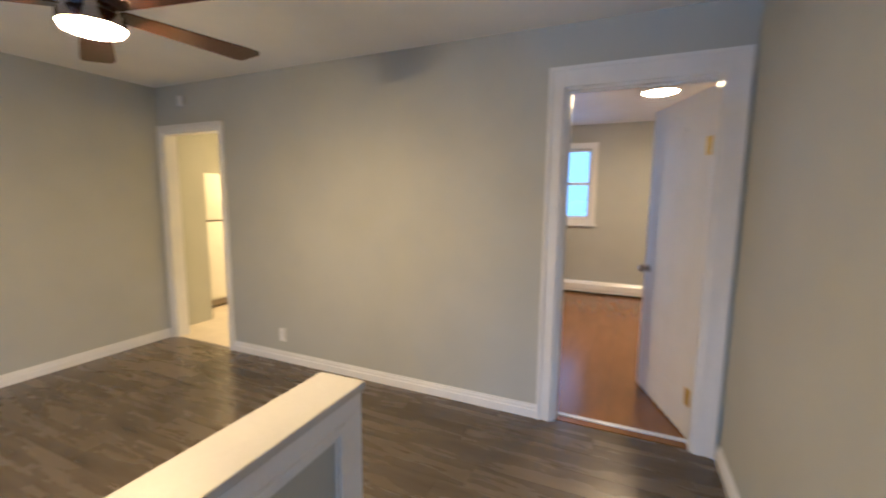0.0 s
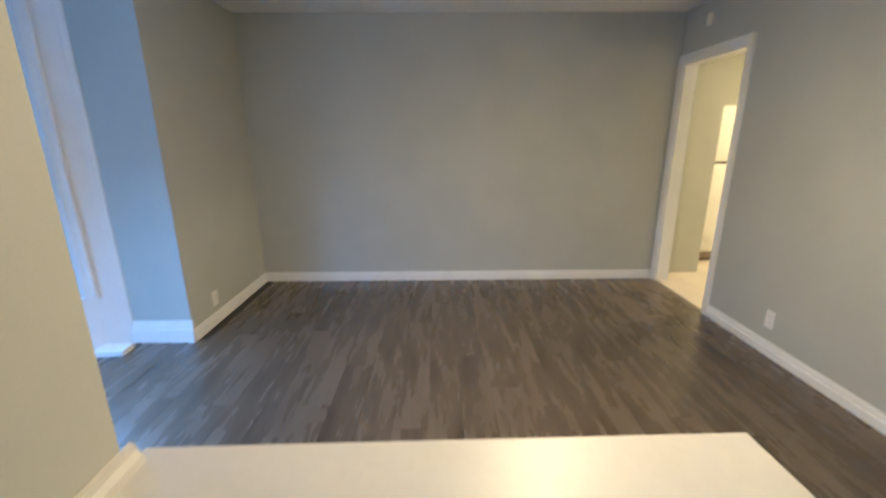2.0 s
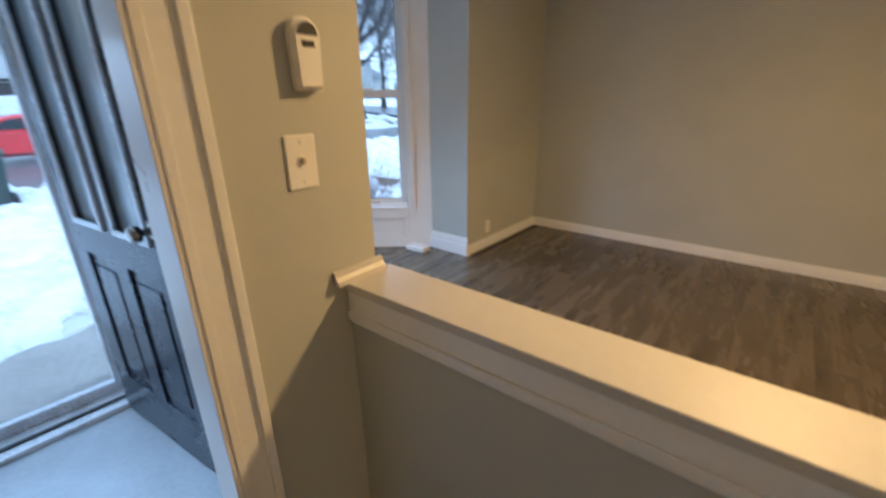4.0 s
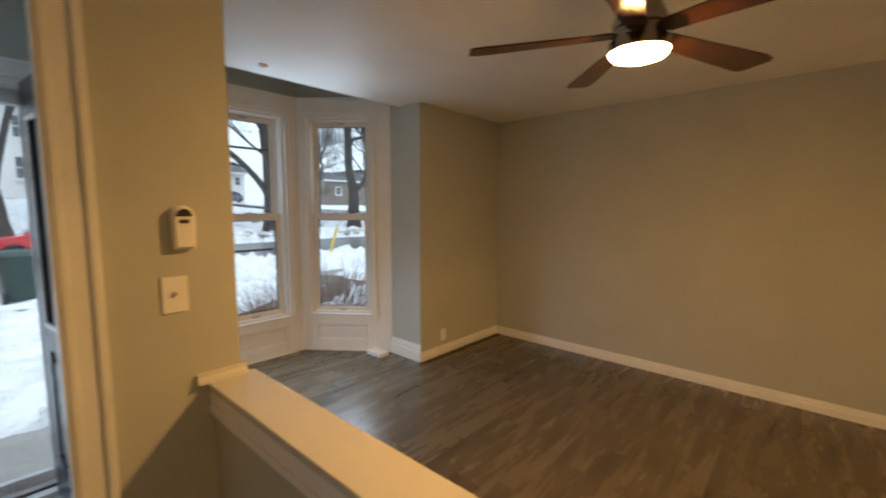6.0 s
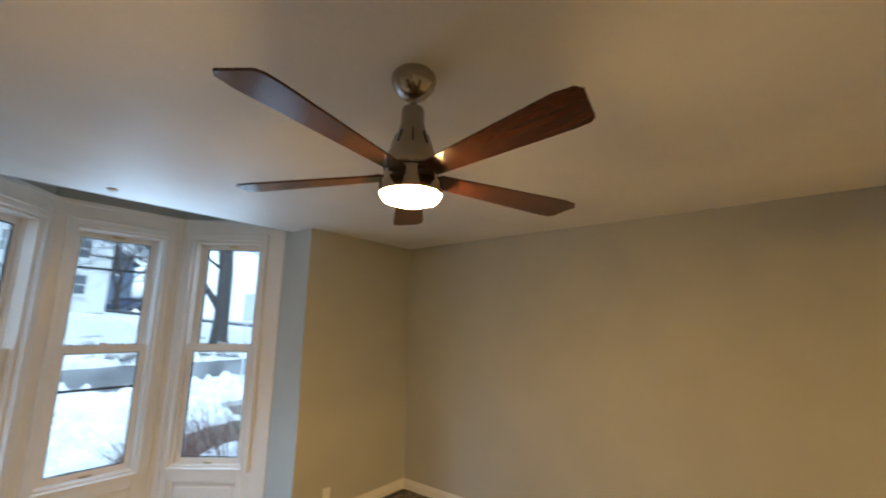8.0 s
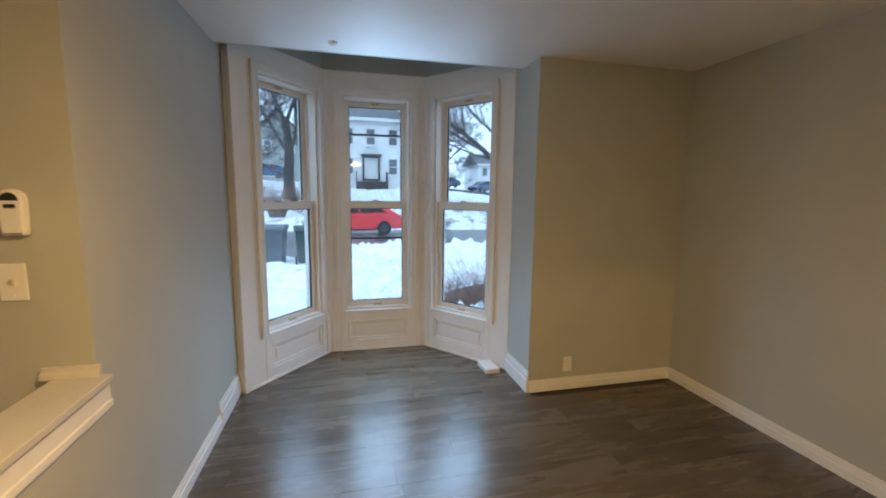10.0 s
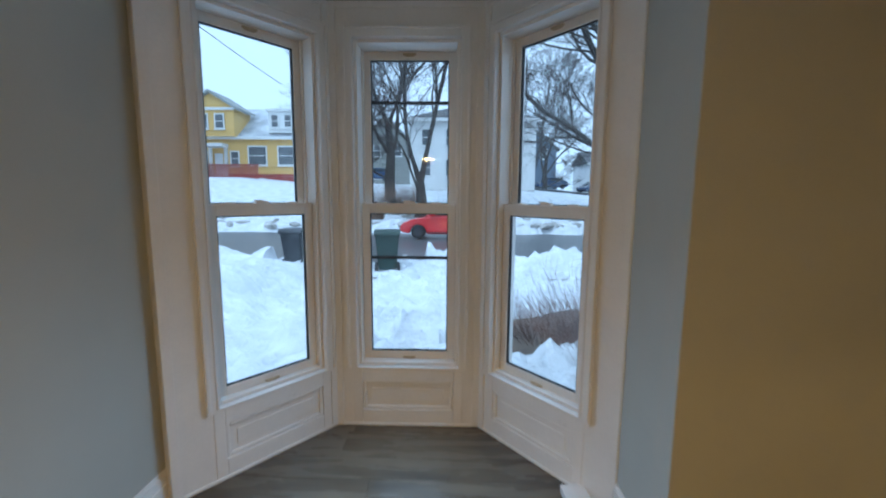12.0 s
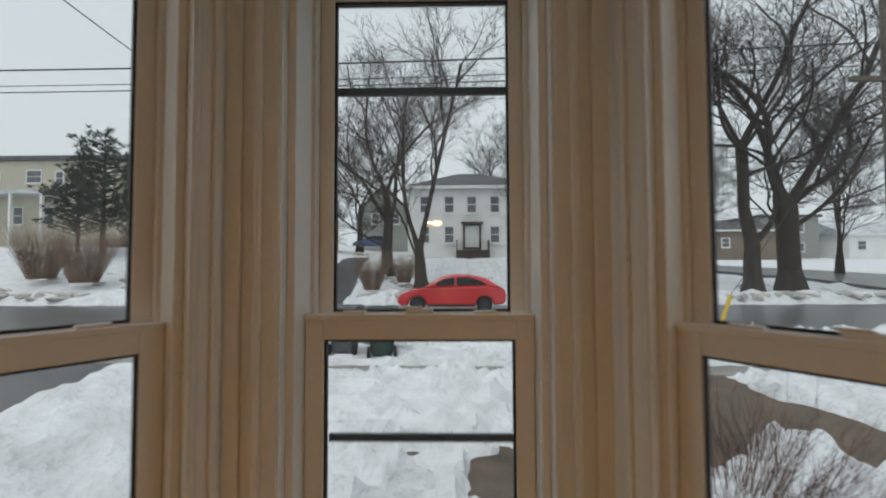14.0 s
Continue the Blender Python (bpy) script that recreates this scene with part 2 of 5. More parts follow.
def sheet(u0, u1, y, z0, z1):
    """A pane: one face that looks along +y."""
    bm = bmesh.new()
    bm.faces.new([bm.verts.new(c) for c in ((u1, y, z0), (u0, y, z0), (u0, y, z1), (u1, y, z1))])
    return bm


def lathe(profile, steps=40, bm=None, m=None):
    """Turns (radius, z) pairs round the z axis."""
    bm = bm or bmesh.new()
    rings = []
    for r, z in profile:
        if r < 1e-6:
            rings.append([bm.verts.new((0, 0, z))])
        else:
            rings.append([bm.verts.new((r * math.cos(2 * math.pi * i / steps), r * math.sin(2 * math.pi * i / steps), z)) for i in range(steps)])
    for a, b in zip(rings, rings[1:]):
        for i in range(steps):
            j = (i + 1) % steps
            if len(a) == 1 and len(b) == 1:
                continue
            if len(a) == 1:
                bm.faces.new((a[0], b[i], b[j]))
            elif len(b) == 1:
                bm.faces.new((a[i], a[j], b[0]))
            else:
                bm.faces.new((a[i], a[j], b[j], b[i]))
    bmesh.ops.recalc_face_normals(bm, faces=bm.faces)
    if m is not None:
        bmesh.ops.transform(bm, matrix=m, verts=[v for r in rings for v in r])
    return bm


def prism(bm, pts, z0, z1, m=None):
    """A flat outline (x, y) raised from z0 to z1."""
    lo, hi = [bm.verts.new((x, y, z0)) for x, y in pts], [bm.verts.new((x, y, z1)) for x, y in pts]
    n = len(pts)
    fs = [bm.faces.new(lo[::-1]), bm.faces.new(hi)]
    fs += [bm.faces.new((lo[i], lo[(i + 1) % n], hi[(i + 1) % n], hi[i])) for i in range(n)]
    bmesh.ops.recalc_face_normals(bm, faces=fs)
    if m is not None:
        bmesh.ops.transform(bm, matrix=m, verts=lo + hi)
    return bm


def tube(bm, a, b, ra, rb, sides=6):
    a, b = Vector(a), Vector(b)
    d = (b - a)
    if d.length < 1e-6:
        return
    q = d.to_track_quat("Z", "Y").to_matrix()
    ring = [Vector((math.cos(2 * math.pi * i / sides), math.sin(2 * math.pi * i / sides), 0)) for i in range(sides)]
    lo, hi = [bm.verts.new(a + q @ (v * ra)) for v in ring], [bm.verts.new(b + q @ (v * rb)) for v in ring]
    for i in range(sides):
        bm.faces.new((lo[i], lo[(i + 1) % sides], hi[(i + 1) % sides], hi[i]))


def part(name, bm, mat, parent=None, label="", smooth=False, m=None):
    """Links a bmesh as one mesh object under a thing or a part."""
    me = bpy.data.meshes.new(name)
    bm.to_mesh(me)
    bm.free()
    me.materials.append(mat)
    if smooth:
        me.shade_smooth()
        me.set_sharp_from_angle(angle=radians(38))
    ob = new(name, me)
    if parent is not None:
        ob.parent = parent
    if m is not None:
        ob.matrix_basis = m
    if label:
        ob["label"] = label
    return ob


def thing(name, label, category, at=None, group="", kind=""):
    ob = new(name)
    ob.empty_display_size = 0.1
    if at is not None:
        ob.matrix_basis = at
    return tagged(ob, label, category, group, kind)


def structure(name, bm, mat, label, category, m=None):
    return tagged(part(name, bm, mat, m=m), label, category, kind="structure")

# ---- the rooms: walls, floors, ceilings ----
XW, XE, YN, YS, YT = -3.955, 0.77, 3.09, -0.835, 0.405     # west, east, north, south, thermostat wall
XR, XB, ZC = -0.555, -2.685, 2.44                          # recess sides and ceiling
BX, BY, BE = -1.647, -1.975, -1.25                         # bay: middle, front face, where its sides begin
CH, EH = 0.455, 1.045                                      # half widths of the bay's front and of its mouth
NT = 0.115                                                 # partition thickness
YF = -0.93                                                 # front door plane
BED = (-0.15, 0.645, 2.085)                                # bedroom opening: x0, x1, head
KIT = (-3.88, -3.10, 2.02)                                 # kitchen opening
VES = (-0.088, 0.665, 2.06)                                # vestibule opening
FRD = (-0.175, 0.645, 2.085)                               # front door opening


def wall_y(name, x0, x1, y0, y1, z1, holes, label, mat=None):
    """A wall along x with openings (x0, x1, head[, foot])."""
    bm, x = bmesh.new(), x0
    for h in sorted(holes):
        box(bm, x, h[0], y0, y1, 0, z1)
        box(bm, h[0], h[1], y0, y1, h[2], z1)
        if len(h) > 3:
            box(bm, h[0], h[1], y0, y1, 0, h[3])
        x = h[1]
    box(bm, x, x1, y0, y1, 0, z1)
    return structure(name, bm, mat or M_WALL, label, "wall")


wall_y("wall_north", XW - 1.6, XE + 0.15, YN, YN + NT, 2.62, [BED, KIT], "pale grey painted wall with two doorways")
structure("wall_west", cbox(XW - 0.15, XW, YS - 0.15, YN, 0, 2.62), M_WALL, "plain pale grey painted wall", "wall")
structure("wall_south", cbox(XW, XB, YS - 0.15, YS, 0, 2.62), M_WALL, "pale grey painted wall beside the bay", "wall")
structure("wall_bay_west", cbox(XB - 0.15, XB, BE - 0.10, YS - 0.15, 0, 2.75), M_WALL, "pale grey side wall of the bay recess", "wall")
structure("wall_bay_east", cbox(XR, XR + 0.14, BE - 0.16, YT - NT, 0, 2.75), M_WALL, "pale grey side wall of the bay recess", "wall")
wall_y("wall_entry", XR, XE, YT - NT, YT, 2.62, [(VES[0] - 0.022, VES[1], VES[2])], "pale grey painted wall with thermostat and vestibule opening")
structure("wall_east", cbox(XE, XE + 0.15, YF - 0.12, YN, 0, 2.62), M_WALL, "plain pale grey painted wall", "wall")
wall_y("wall_front", XR + 0.14, XE, YF - 0.12, YF, 2.62, [FRD], "pale painted wall round the front door")
# ceilings
bm = bmesh.new()
box(bm, XW - 0.15, XE + 0.15, YT - NT, YN + NT, ZC, ZC + 0.18)
box(bm, XW - 0.15, XR, -1.12, YT - NT, ZC, ZC + 0.18)
structure("ceiling", bm, M_CEIL, "plain white painted ceiling", "ceiling")
# bay ceiling and drop face take the wall colour, darker than the main ceiling
structure("bay_ceiling", cbox(XB - 0.15, XR + 0.14, -2.45, -1.12, 2.72, 2.84), M_WALL, "ceiling inside the bay in wall grey", "ceiling")
structure("bay_drop", cbox(XB, XR, -1.14, -1.12, ZC, 2.72), M_WALL, "face above the bay mouth in wall grey", "ceiling")
structure("vestibule_ceiling", cbox(XR + 0.14, XE + 0.15, YF - 0.12, YT - NT, 2.5, 2.62), M_CEIL, "white vestibule ceiling", "ceiling")
# sub floor
bm = bmesh.new()
prism(bm, [(XW - 0.1, YN + 0.02), (XW - 0.1, YS - 0.1), (XB - 0.05, YS - 0.1), (XB - 0.05, BE), (BX - CH, BY - 0.03), (BX + CH, BY - 0.03), (XR + 0.05, BE), (XR + 0.05, YT - 0.05), (XE + 0.1, YT - 0.05), (XE + 0.1, YN + 0.02)], -0.14, -0.012)
floor = structure("floor", bm, M_SUB, "grey-brown wood laminate plank floor", "floor")
structure("vestibule_floor", cbox(XR + 0.14, XE, YF - 0.1, YT - 0.05, -0.14, -0.002), M_MAT, "pale grey vestibule floor", "floor")
structure("kitchen_floor", cbox(-5.55, -2.2, YN + 0.02, 6.6, -0.14, -0.002), M_VINYL, "pale vinyl kitchen floor", "floor")
# kitchen
structure("kitchen_wall_north", cbox(-5.55, -2.2, 6.6, 6.7, 0, 2.5), M_WALL, "plain kitchen wall", "wall")
structure("kitchen_wall_west", cbox(-5.65, -5.55, YN + NT, 6.7, 0, 2.5), M_WALL, "plain kitchen wall", "wall")
structure("kitchen_wall_stub", cbox(-5.55, -4.12, YN + NT, 3.66, 0, 2.5), M_WALL, "plain kitchen wall beside the refrigerator", "wall")
structure("kitchen_wall_east", cbox(-2.2, -2.1, YN + NT, 6.7, 0, 2.5), M_WALL, "plain partition between kitchen and bedroom", "wall")
structure("kitchen_ceiling", cbox(-5.65, -2.1, YN + NT, 6.7, 2.5, 2.62), M_CEIL, "white kitchen ceiling", "ceiling")
# bedroom
structure("bedroom_wall_east", cbox(1.5, 1.6, YN + NT, 7.15, 0, 2.52), M_WALL, "plain bedroom wall", "wall")
structure("bedroom_wall_front", cbox(XE + 0.15, 1.5, YN + 0.02, YN + NT, 0, 2.52), M_WALL, "plain bedroom wall", "wall")
wall_y("bedroom_wall_north", -2.1, 1.5, 7.05, 7.2, 2.52, [(-1.02, -0.30, 2.17, 1.14)], "plain bedroom wall with a window")
structure("bedroom_ceiling", cbox(-2.1, 1.6, YN + NT, 7.2, 2.52, 2.64), M_CEIL, "white bedroom ceiling", "ceiling")
bed_floor = structure("bedroom_floor", cbox(-2.1, 1.5, YN + 0.02, 7.05, -0.14, -0.012), M_SUB, "glossy orange-brown laminate bedroom floor", "floor")


def baseboard(name, runs, h=0.09, label="white painted baseboard"):
    """runs: (x, y) ends on the wall's face and the way the board faces."""
    bm = bmesh.new()
    for (xa, ya), (xb, yb), (nx, ny) in runs:
        for z0, z1, t in ((0, h * 0.60, 0.018), (h * 0.60, h * 0.84, 0.011), (h * 0.84, h, 0.006)):
            xs, ys = sorted((xa, xb)), sorted((ya, yb))
            if nx:
                xs = sorted((xa, xa + nx * t))
            if ny:
                ys = sorted((ya, ya + ny * t))
            box(bm, xs[0], xs[1], ys[0], ys[1], z0, z1)
    return structure(name, bm, M_TRIM, label, "baseboard")


baseboard("baseboard_west", [((XW, YS), (XW, YN - 0.02), (1, 0))])
baseboard("baseboard_south", [((XW + 0.016, YS), (XB - 0.002, YS), (0, 1))])
baseboard("baseboard_north", [((KIT[1] + 0.055, YN), (BED[0] - 0.095, YN), (0, -1))])
baseboard("baseboard_east", [((XE, YT), (XE, YN - 0.022), (-1, 0))])
baseboard("baseboard_entry", [((-0.47, YT), (VES[0] - 0.11, YT), (0, 1))])
baseboard("baseboard_bay_west", [((XB, BE - 0.02), (XB, YS + 0.010), (1, 0))], 0.165, "tall white baseboard of the bay recess")
baseboard("baseboard_bay_east", [((XR, BE - 0.05), (XR, -0.80), (-1, 0))], 0.165, "tall white baseboard of the bay recess")
baseboard("baseboard_recess", [((XR, -0.80), (XR, YT + 0.0), (-1, 0))])


def door_casing(name, x0, x1, head, y, ny, w, w2=None, foot=0.0, wt=None):
    """Flat casing with a raised outer bead round an opening, on the side that ny faces."""
    bm = bmesh.new()
    w2, wt = w2 or w, wt or w
    for a, b, s in ((x0 - w, x0, -1), (x1, x1 + w2, 1)):
        box(bm, a, b, y, y + ny * 0.018, foot, head + wt, 0.003)
        e = (a, a + 0.022) if s < 0 else (b - 0.022, b)
        box(bm, e[0], e[1], y + ny * 0.018, y + ny * 0.027, foot, head + wt, 0.003)
        e = (b - 0.03, b - 0.012) if s < 0 else (a + 0.012, a + 0.03)
        box(bm, e[0], e[1], y + ny * 0.018, y + ny * 0.022, foot, head, 0.0015)
    box(bm, x0, x1, y, y + ny * 0.018, head, head + wt, 0.003)
    box(bm, x0 - w + 0.022, x1 + w2 - 0.022, y + ny * 0.018, y + ny * 0.027, head + wt - 0.022, head + wt, 0.003)
    return structure(name, bm, M_TRIM, "white painted door casing", "trim")


door_casing("trim_bedroom", BED[0], BED[1], BED[2], YN, -1, 0.095, 0.105, wt=0.115)
door_casing("trim_kitchen", KIT[0], KIT[1], KIT[2], YN, -1, 0.055, wt=0.06)
door_casing("trim_vestibule", VES[0], VES[1], VES[2], YT, 1, 0.100, 0.09)
for nm, o, y0, y1 in (("jamb_bedroom", BED, YN, YN + NT), ("jamb_kitchen", KIT, YN, YN + NT), ("jamb_vestibule", (VES[0] - 0.022, VES[1], VES[2]), YT - NT, YT)):
    bm = bmesh.new()
    box(bm, o[0], o[0] + 0.018, y0 - 0.002, y1 + 0.002, 0, o[2])
    box(bm, o[1] - 0.018, o[1], y0 - 0.002, y1 + 0.002, 0, o[2])
    box(bm, o[0] + 0.018, o[1] - 0.018, y0 - 0.002, y1 + 0.002, o[2] - 0.018, o[2])
    if nm == "jamb_bedroom":
        box(bm, o[0] + 0.018, o[0] + 0.03, y0 + 0.03, y0 + 0.07, 0, o[2] - 0.018)
        box(bm, o[0] + 0.03, o[1] - 0.03, y0 + 0.03, y0 + 0.07, o[2] - 0.03, o[2] - 0.018)
    structure(nm, bm, M_TRIM, "white painted door jamb", "trim")
structure("threshold_bedroom", cbox(BED[0] + 0.018, BED[1] - 0.018, YN + 0.09, YN + 0.125, 0.0, 0.008, 0.003), M_ALU, "pale metal threshold strip", "trim")
structure("threshold_kitchen", cbox(KIT[0] + 0.018, KIT[1] - 0.018, YN + 0.01, YN + 0.045, -0.002, 0.006, 0.002), M_VINYL, "pale threshold strip", "trim")

# ---- the bay: three faces of panelled white woodwork with double-hung windows ----


def face_frame(p, q):
    """u runs from p to q, y points into the room."""
    d = (Vector((*q, 0)) - Vector((*p, 0)))
    L = d.length
    d.normalize()
    n = Vector((-d.y, d.x, 0))
    if n.dot(Vector((BX, 0, 0)) - Vector((*p, 0))) < 0:
        raise ValueError("face turned outwards")
    m = Matrix.Identity(4)
    m.col[0], m.col[1], m.col[2], m.col[3] = (*d, 0), (*n, 0), (0, 0, 1, 0), (*p, 0, 1)
    return m, L


def frame_ring(bm, u0, u1, z0, z1, w, y0, y1, bevel=0.0, wb=None, wt=None):
    wb, wt = wb or w, wt or w
    box(bm, u0, u0 + w, y0, y1, z0, z1, bevel)
    box(bm, u1 - w, u1, y0, y1, z0, z1, bevel)
    box(bm, u0 + w, u1 - w, y0, y1, z0, z0 + wb, bevel)
    box(bm, u0 + w, u1 - w, y0, y1, z1 - wt, z1, bevel)


GLASS_LO, GLASS_MID, GLASS_TOP = 0.462, 1.357, 2.297


def bay_face(no, p, q, uc, d_low, d_up, bars):
    m, L = face_frame(p, q)
    hw = 0.245                                   # half the glass width
    u0, u1 = uc - hw - 0.068, uc + hw + 0.068    # opening
    zs, zh, zt = 0.395, 2.365, 2.56
    BD = d_up + 0.03                             # depth of the woodwork
    # woodwork
    w = thing("bay_panelling_%d" % no, "white painted panelled woodwork of the bay", "wall", m, kind="structure")
    part("side_board", cbox(0, u0, -BD, 0, 0, zt), M_TRIM, w)
    part("side_board", cbox(u1, L, -BD, 0, 0, zt), M_TRIM, w)
    part("head_board", cbox(u0, u1, -BD, 0, zh, zt), M_TRIM, w)
    part("apron_board", cbox(u0, u1, -BD, -0.018, 0, zs), M_TRIM, w)
    bm = bmesh.new()
    box(bm, -0.12, L + 0.12, -0.27, -0.03, zt, 2.73)
    structure("bay_wall_top_%d" % no, bm, M_WALL, "grey painted strip above the bay woodwork", "wall", m)
    # casing: stepped bands round the opening
    for a, outer, inner in ((u0 - 0.062, u0 - 0.062, u0 - 0.016), (u1, u1 + 0.042, u1 + 0.004)):
        bm = bmesh.new()
        box(bm, a, a + 0.062, 0, 0.016, zs - 0.02, zh + 0.062, 0.004)
        box(bm, outer, outer + 0.020, 0.016, 0.026, zs, zh + 0.062, 0.005)
        box(bm, inner, inner + 0.012, 0.016, 0.020, zs, zh, 0.003)
        part("side_casing", bm, M_TRIM, w)
    bm = bmesh.new()
    box(bm, u0, u1, 0, 0.016, zh, zh + 0.062, 0.004)
    box(bm, u0 - 0.042, u1 + 0.042, 0.016, 0.026, zh + 0.042, zh + 0.062, 0.005)
    part("head_casing", bm, M_TRIM, w)
    for a, b in ((0.0, 0.045), (L - 0.045, L)):  # outer posts where the faces meet
        part("corner_post", cbox(a, b, 0, 0.012, 0, zt, 0.004), M_TRIM, w)
    part("cornice_board", cbox(0.045, L - 0.045, 0, 0.010, zt - 0.035, zt, 0.004), M_TRIM, w)
    bm = bmesh.new()                             # panel below the window
    frame_ring(bm, u0 - 0.03, u1 + 0.03, 0.0, zs - 0.016, 0.055, -0.018, 0.004, 0.004, 0.105, 0.085)
    frame_ring(bm, u0 + 0.026, u1 - 0.026, 0.106, zs - 0.102, 0.022, -0.018, -0.003, 0.007)
    box(bm, u0 + 0.085, u1 - 0.085, -0.018, -0.011, 0.158, zs - 0.154, 0.003)
    part("panel_moulding", bm, M_TRIM, w)
    part("floor_bead", cbox(0.02, L - 0.02, 0.0, 0.012, 0, 0.016, 0.004), M_TRIM, w)
    part("window_sill", cbox(u0 - 0.050, u1 + 0.050, -BD, 0.015, zs - 0.016, zs, 0.006), M_TRIM, w)
    # window
    win = thing("window_%d" % no, "white double-hung sash window in the bay", "window", m, kind="structure")
    bm = bmesh.new()
    frame_ring(bm, u0, u1, zs, zh, 0.020, -BD, -0.02, 0.003)
    frame_ring(bm, u0 + 0.02, u1 - 0.02, zs, zh, 0.010, -d_up + 0.024, -d_low - 0.024)
    part("window_frame", bm, M_SASH, win)
    for nm, z0, z1, d, g0, g1 in (("lower_sash", zs + 0.002, 1.418, d_low, GLASS_LO, GLASS_MID), ("upper_sash", 1.366, zh - 0.01, d_up, 1.418, GLASS_TOP)):
        bm = bmesh.new()
        a, b = uc - hw, uc + hw
        s0, s1 = u0 + 0.021, u1 - 0.021
        box(bm, s0, a, -d - 0.020, -d + 0.020, z0, z1, 0.003)
        box(bm, b, s1, -d - 0.020, -d + 0.020, z0, z1, 0.003)
        box(bm, a, b, -d - 0.020, -d + 0.020, z0, g0, 0.003)
        box(bm, a, b, -d - 0.020, -d + 0.020, g1, z1, 0.003)
        if nm == "lower_sash":
            box(bm, s0, s1, -d + 0.006, -d + 0.026, z1 - 0.012, z1 + 0.004, 0.003)
        sash = part(nm, bm, M_SASH, win)
        bm = bmesh.new()
        frame_ring(bm, a, b, g0, g1, 0.006, -d - 0.004, -d + 0.012)
        part("gasket", bm, M_GASKET, sash)
        pane = part("pane", sheet(a + 0.002, b - 0.002, -d, g0 + 0.002, g1 - 0.002), M_GLASS, sash)
        pane.visible_shadow = False
        zl = z0 + 0.028 if nm == "lower_sash" else z1 - 0.026
        bm = bmesh.new()
        box(bm, uc - 0.040, uc + 0.040, -d + 0.020, -d + 0.034, zl - 0.006, zl + 0.006, 0.004)
        box(bm, uc - 0.028, uc + 0.028, -d + 0.020, -d + 0.028, zl - 0.012, zl - 0.004, 0.002)
        part("sash_lift", bm, M_TAN, sash, "tan sash lift")
        if nm == "lower_sash":
            bm = bmesh.new()
            for uu in (uc - 0.2, uc + 0.14):
                box(bm, uu, uu + 0.06, -d - 0.012, -d + 0.014, z1 + 0.002, z1 + 0.011, 0.003)
            part("tilt_latch", bm, M_SASH, sash)
            bm = bmesh.new()
            box(bm, uc - 0.035, uc + 0.035, -d - 0.016, -d + 0.012, z1 + 0.002, z1 + 0.016, 0.004)
            box(bm, uc - 0.008, uc + 0.045, -d - 0.004, -d + 0.012, z1 + 0.016, z1 + 0.022, 0.003)
            part("sash_lock", bm, M_SASH, sash)
    for z in bars:
        part("storm_bar", cbox(uc - hw - 0.02, uc + hw + 0.02, -d_up - 0.030, -d_up - 0.016, z - 0.010, z + 0.010), M_GASKET, win, "dark storm window bar")
    return m


bay_face(1, (BX + CH, BY), (BX + EH, BE), 0.389, 0.085, 0.155, ())
bay_face(2, (BX - CH, BY), (BX + CH, BY), 0.455, 0.112, 0.195, (2.05, 1.06))
bay_face(3, (BX - EH, BE), (BX - CH, BY), 0.530, 0.080, 0.142, ())
structure("trim_bay_east", cbox(BX + EH - 0.012, XR + 0.02, BE - 0.15, BE - 0.055, 0, 2.72, 0.004), M_TRIM, "white end board of the bay woodwork", "trim")
structure("trim_bay_west", cbox(XB - 0.02, BX - EH + 0.018, BE - 0.10, BE + 0.006, 0, 2.72, 0.004), M_TRIM, "white end board of the bay woodwork", "trim")

# ---- half wall between the entry and the living room ----
half = thing("half_wall", "pale grey half wall with white panel trim", "wall", pose(-0.541, 1.470, 0, 0, 0, 0.97) @ pose(0.541, -1.470, 0), kind="structure")
hx0, hx1, hy0, hy1, hz = -0.600, -0.478, YT, 1.452, 0.868
part("body", cbox(hx0, hx1, hy0 + 0.001, hy1, 0, hz), M_WALL, half)
part("cap", cbox(-0.622, -0.460, hy0 + 0.001, 1.470, hz, 0.893, 0.004), M_TRIM_DIMMED, half, "glossy white painted cap board")
bm = bmesh.new()
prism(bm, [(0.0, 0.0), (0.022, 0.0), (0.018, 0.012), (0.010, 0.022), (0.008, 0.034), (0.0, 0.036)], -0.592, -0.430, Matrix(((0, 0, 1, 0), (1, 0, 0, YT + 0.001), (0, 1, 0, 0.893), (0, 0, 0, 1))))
part("cap_moulding", bm, M_TRIM_DIMMED, half)
for x, s in ((hx1, 1), (hx0, -1)):
    def slab(bm, y0, y1, z0, z1, t, bevel=0.003, t0=0.0):
        xs = sorted((x + s * t0, x + s * t))
        box(bm, xs[0], xs[1], y0, y1, z0, z1, bevel)
    bm = bmesh.new()
    slab(bm, hy0 + 0.001, hy1, 0.808, hz, 0.010)
    slab(bm, hy0 + 0.001, hy1 - 0.1, 0.783, 0.808, 0.016)
    slab(bm, hy0 + 0.001, hy1 - 0.112, 0.770, 0.783, 0.007)
    part("top_rail", bm, M_TRIM, half)
    bm = bmesh.new()
    slab(bm, hy1 - 0.075, hy1, 0, 0.808, 0.010)
    slab(bm, hy1 - 0.100, hy1 - 0.075, 0, 0.808, 0.016)
    slab(bm, hy1 - 0.112, hy1 - 0.100, 0, 0.772, 0.007)
    part("end_stile", bm, M_TRIM, half)
    bm = bmesh.new()
    slab(bm, hy0 + 0.001, hy1 - 0.112, 0, 0.062, 0.014)
    slab(bm, hy0 + 0.001, hy1 - 0.112, 0.062, 0.088, 0.009)
    part("base_moulding", bm, M_TRIM, half)
part("end_board", cbox(hx0 - 0.010, hx1 + 0.010, hy1, hy1 + 0.008, 0, hz, 0.002), M_TRIM, half)

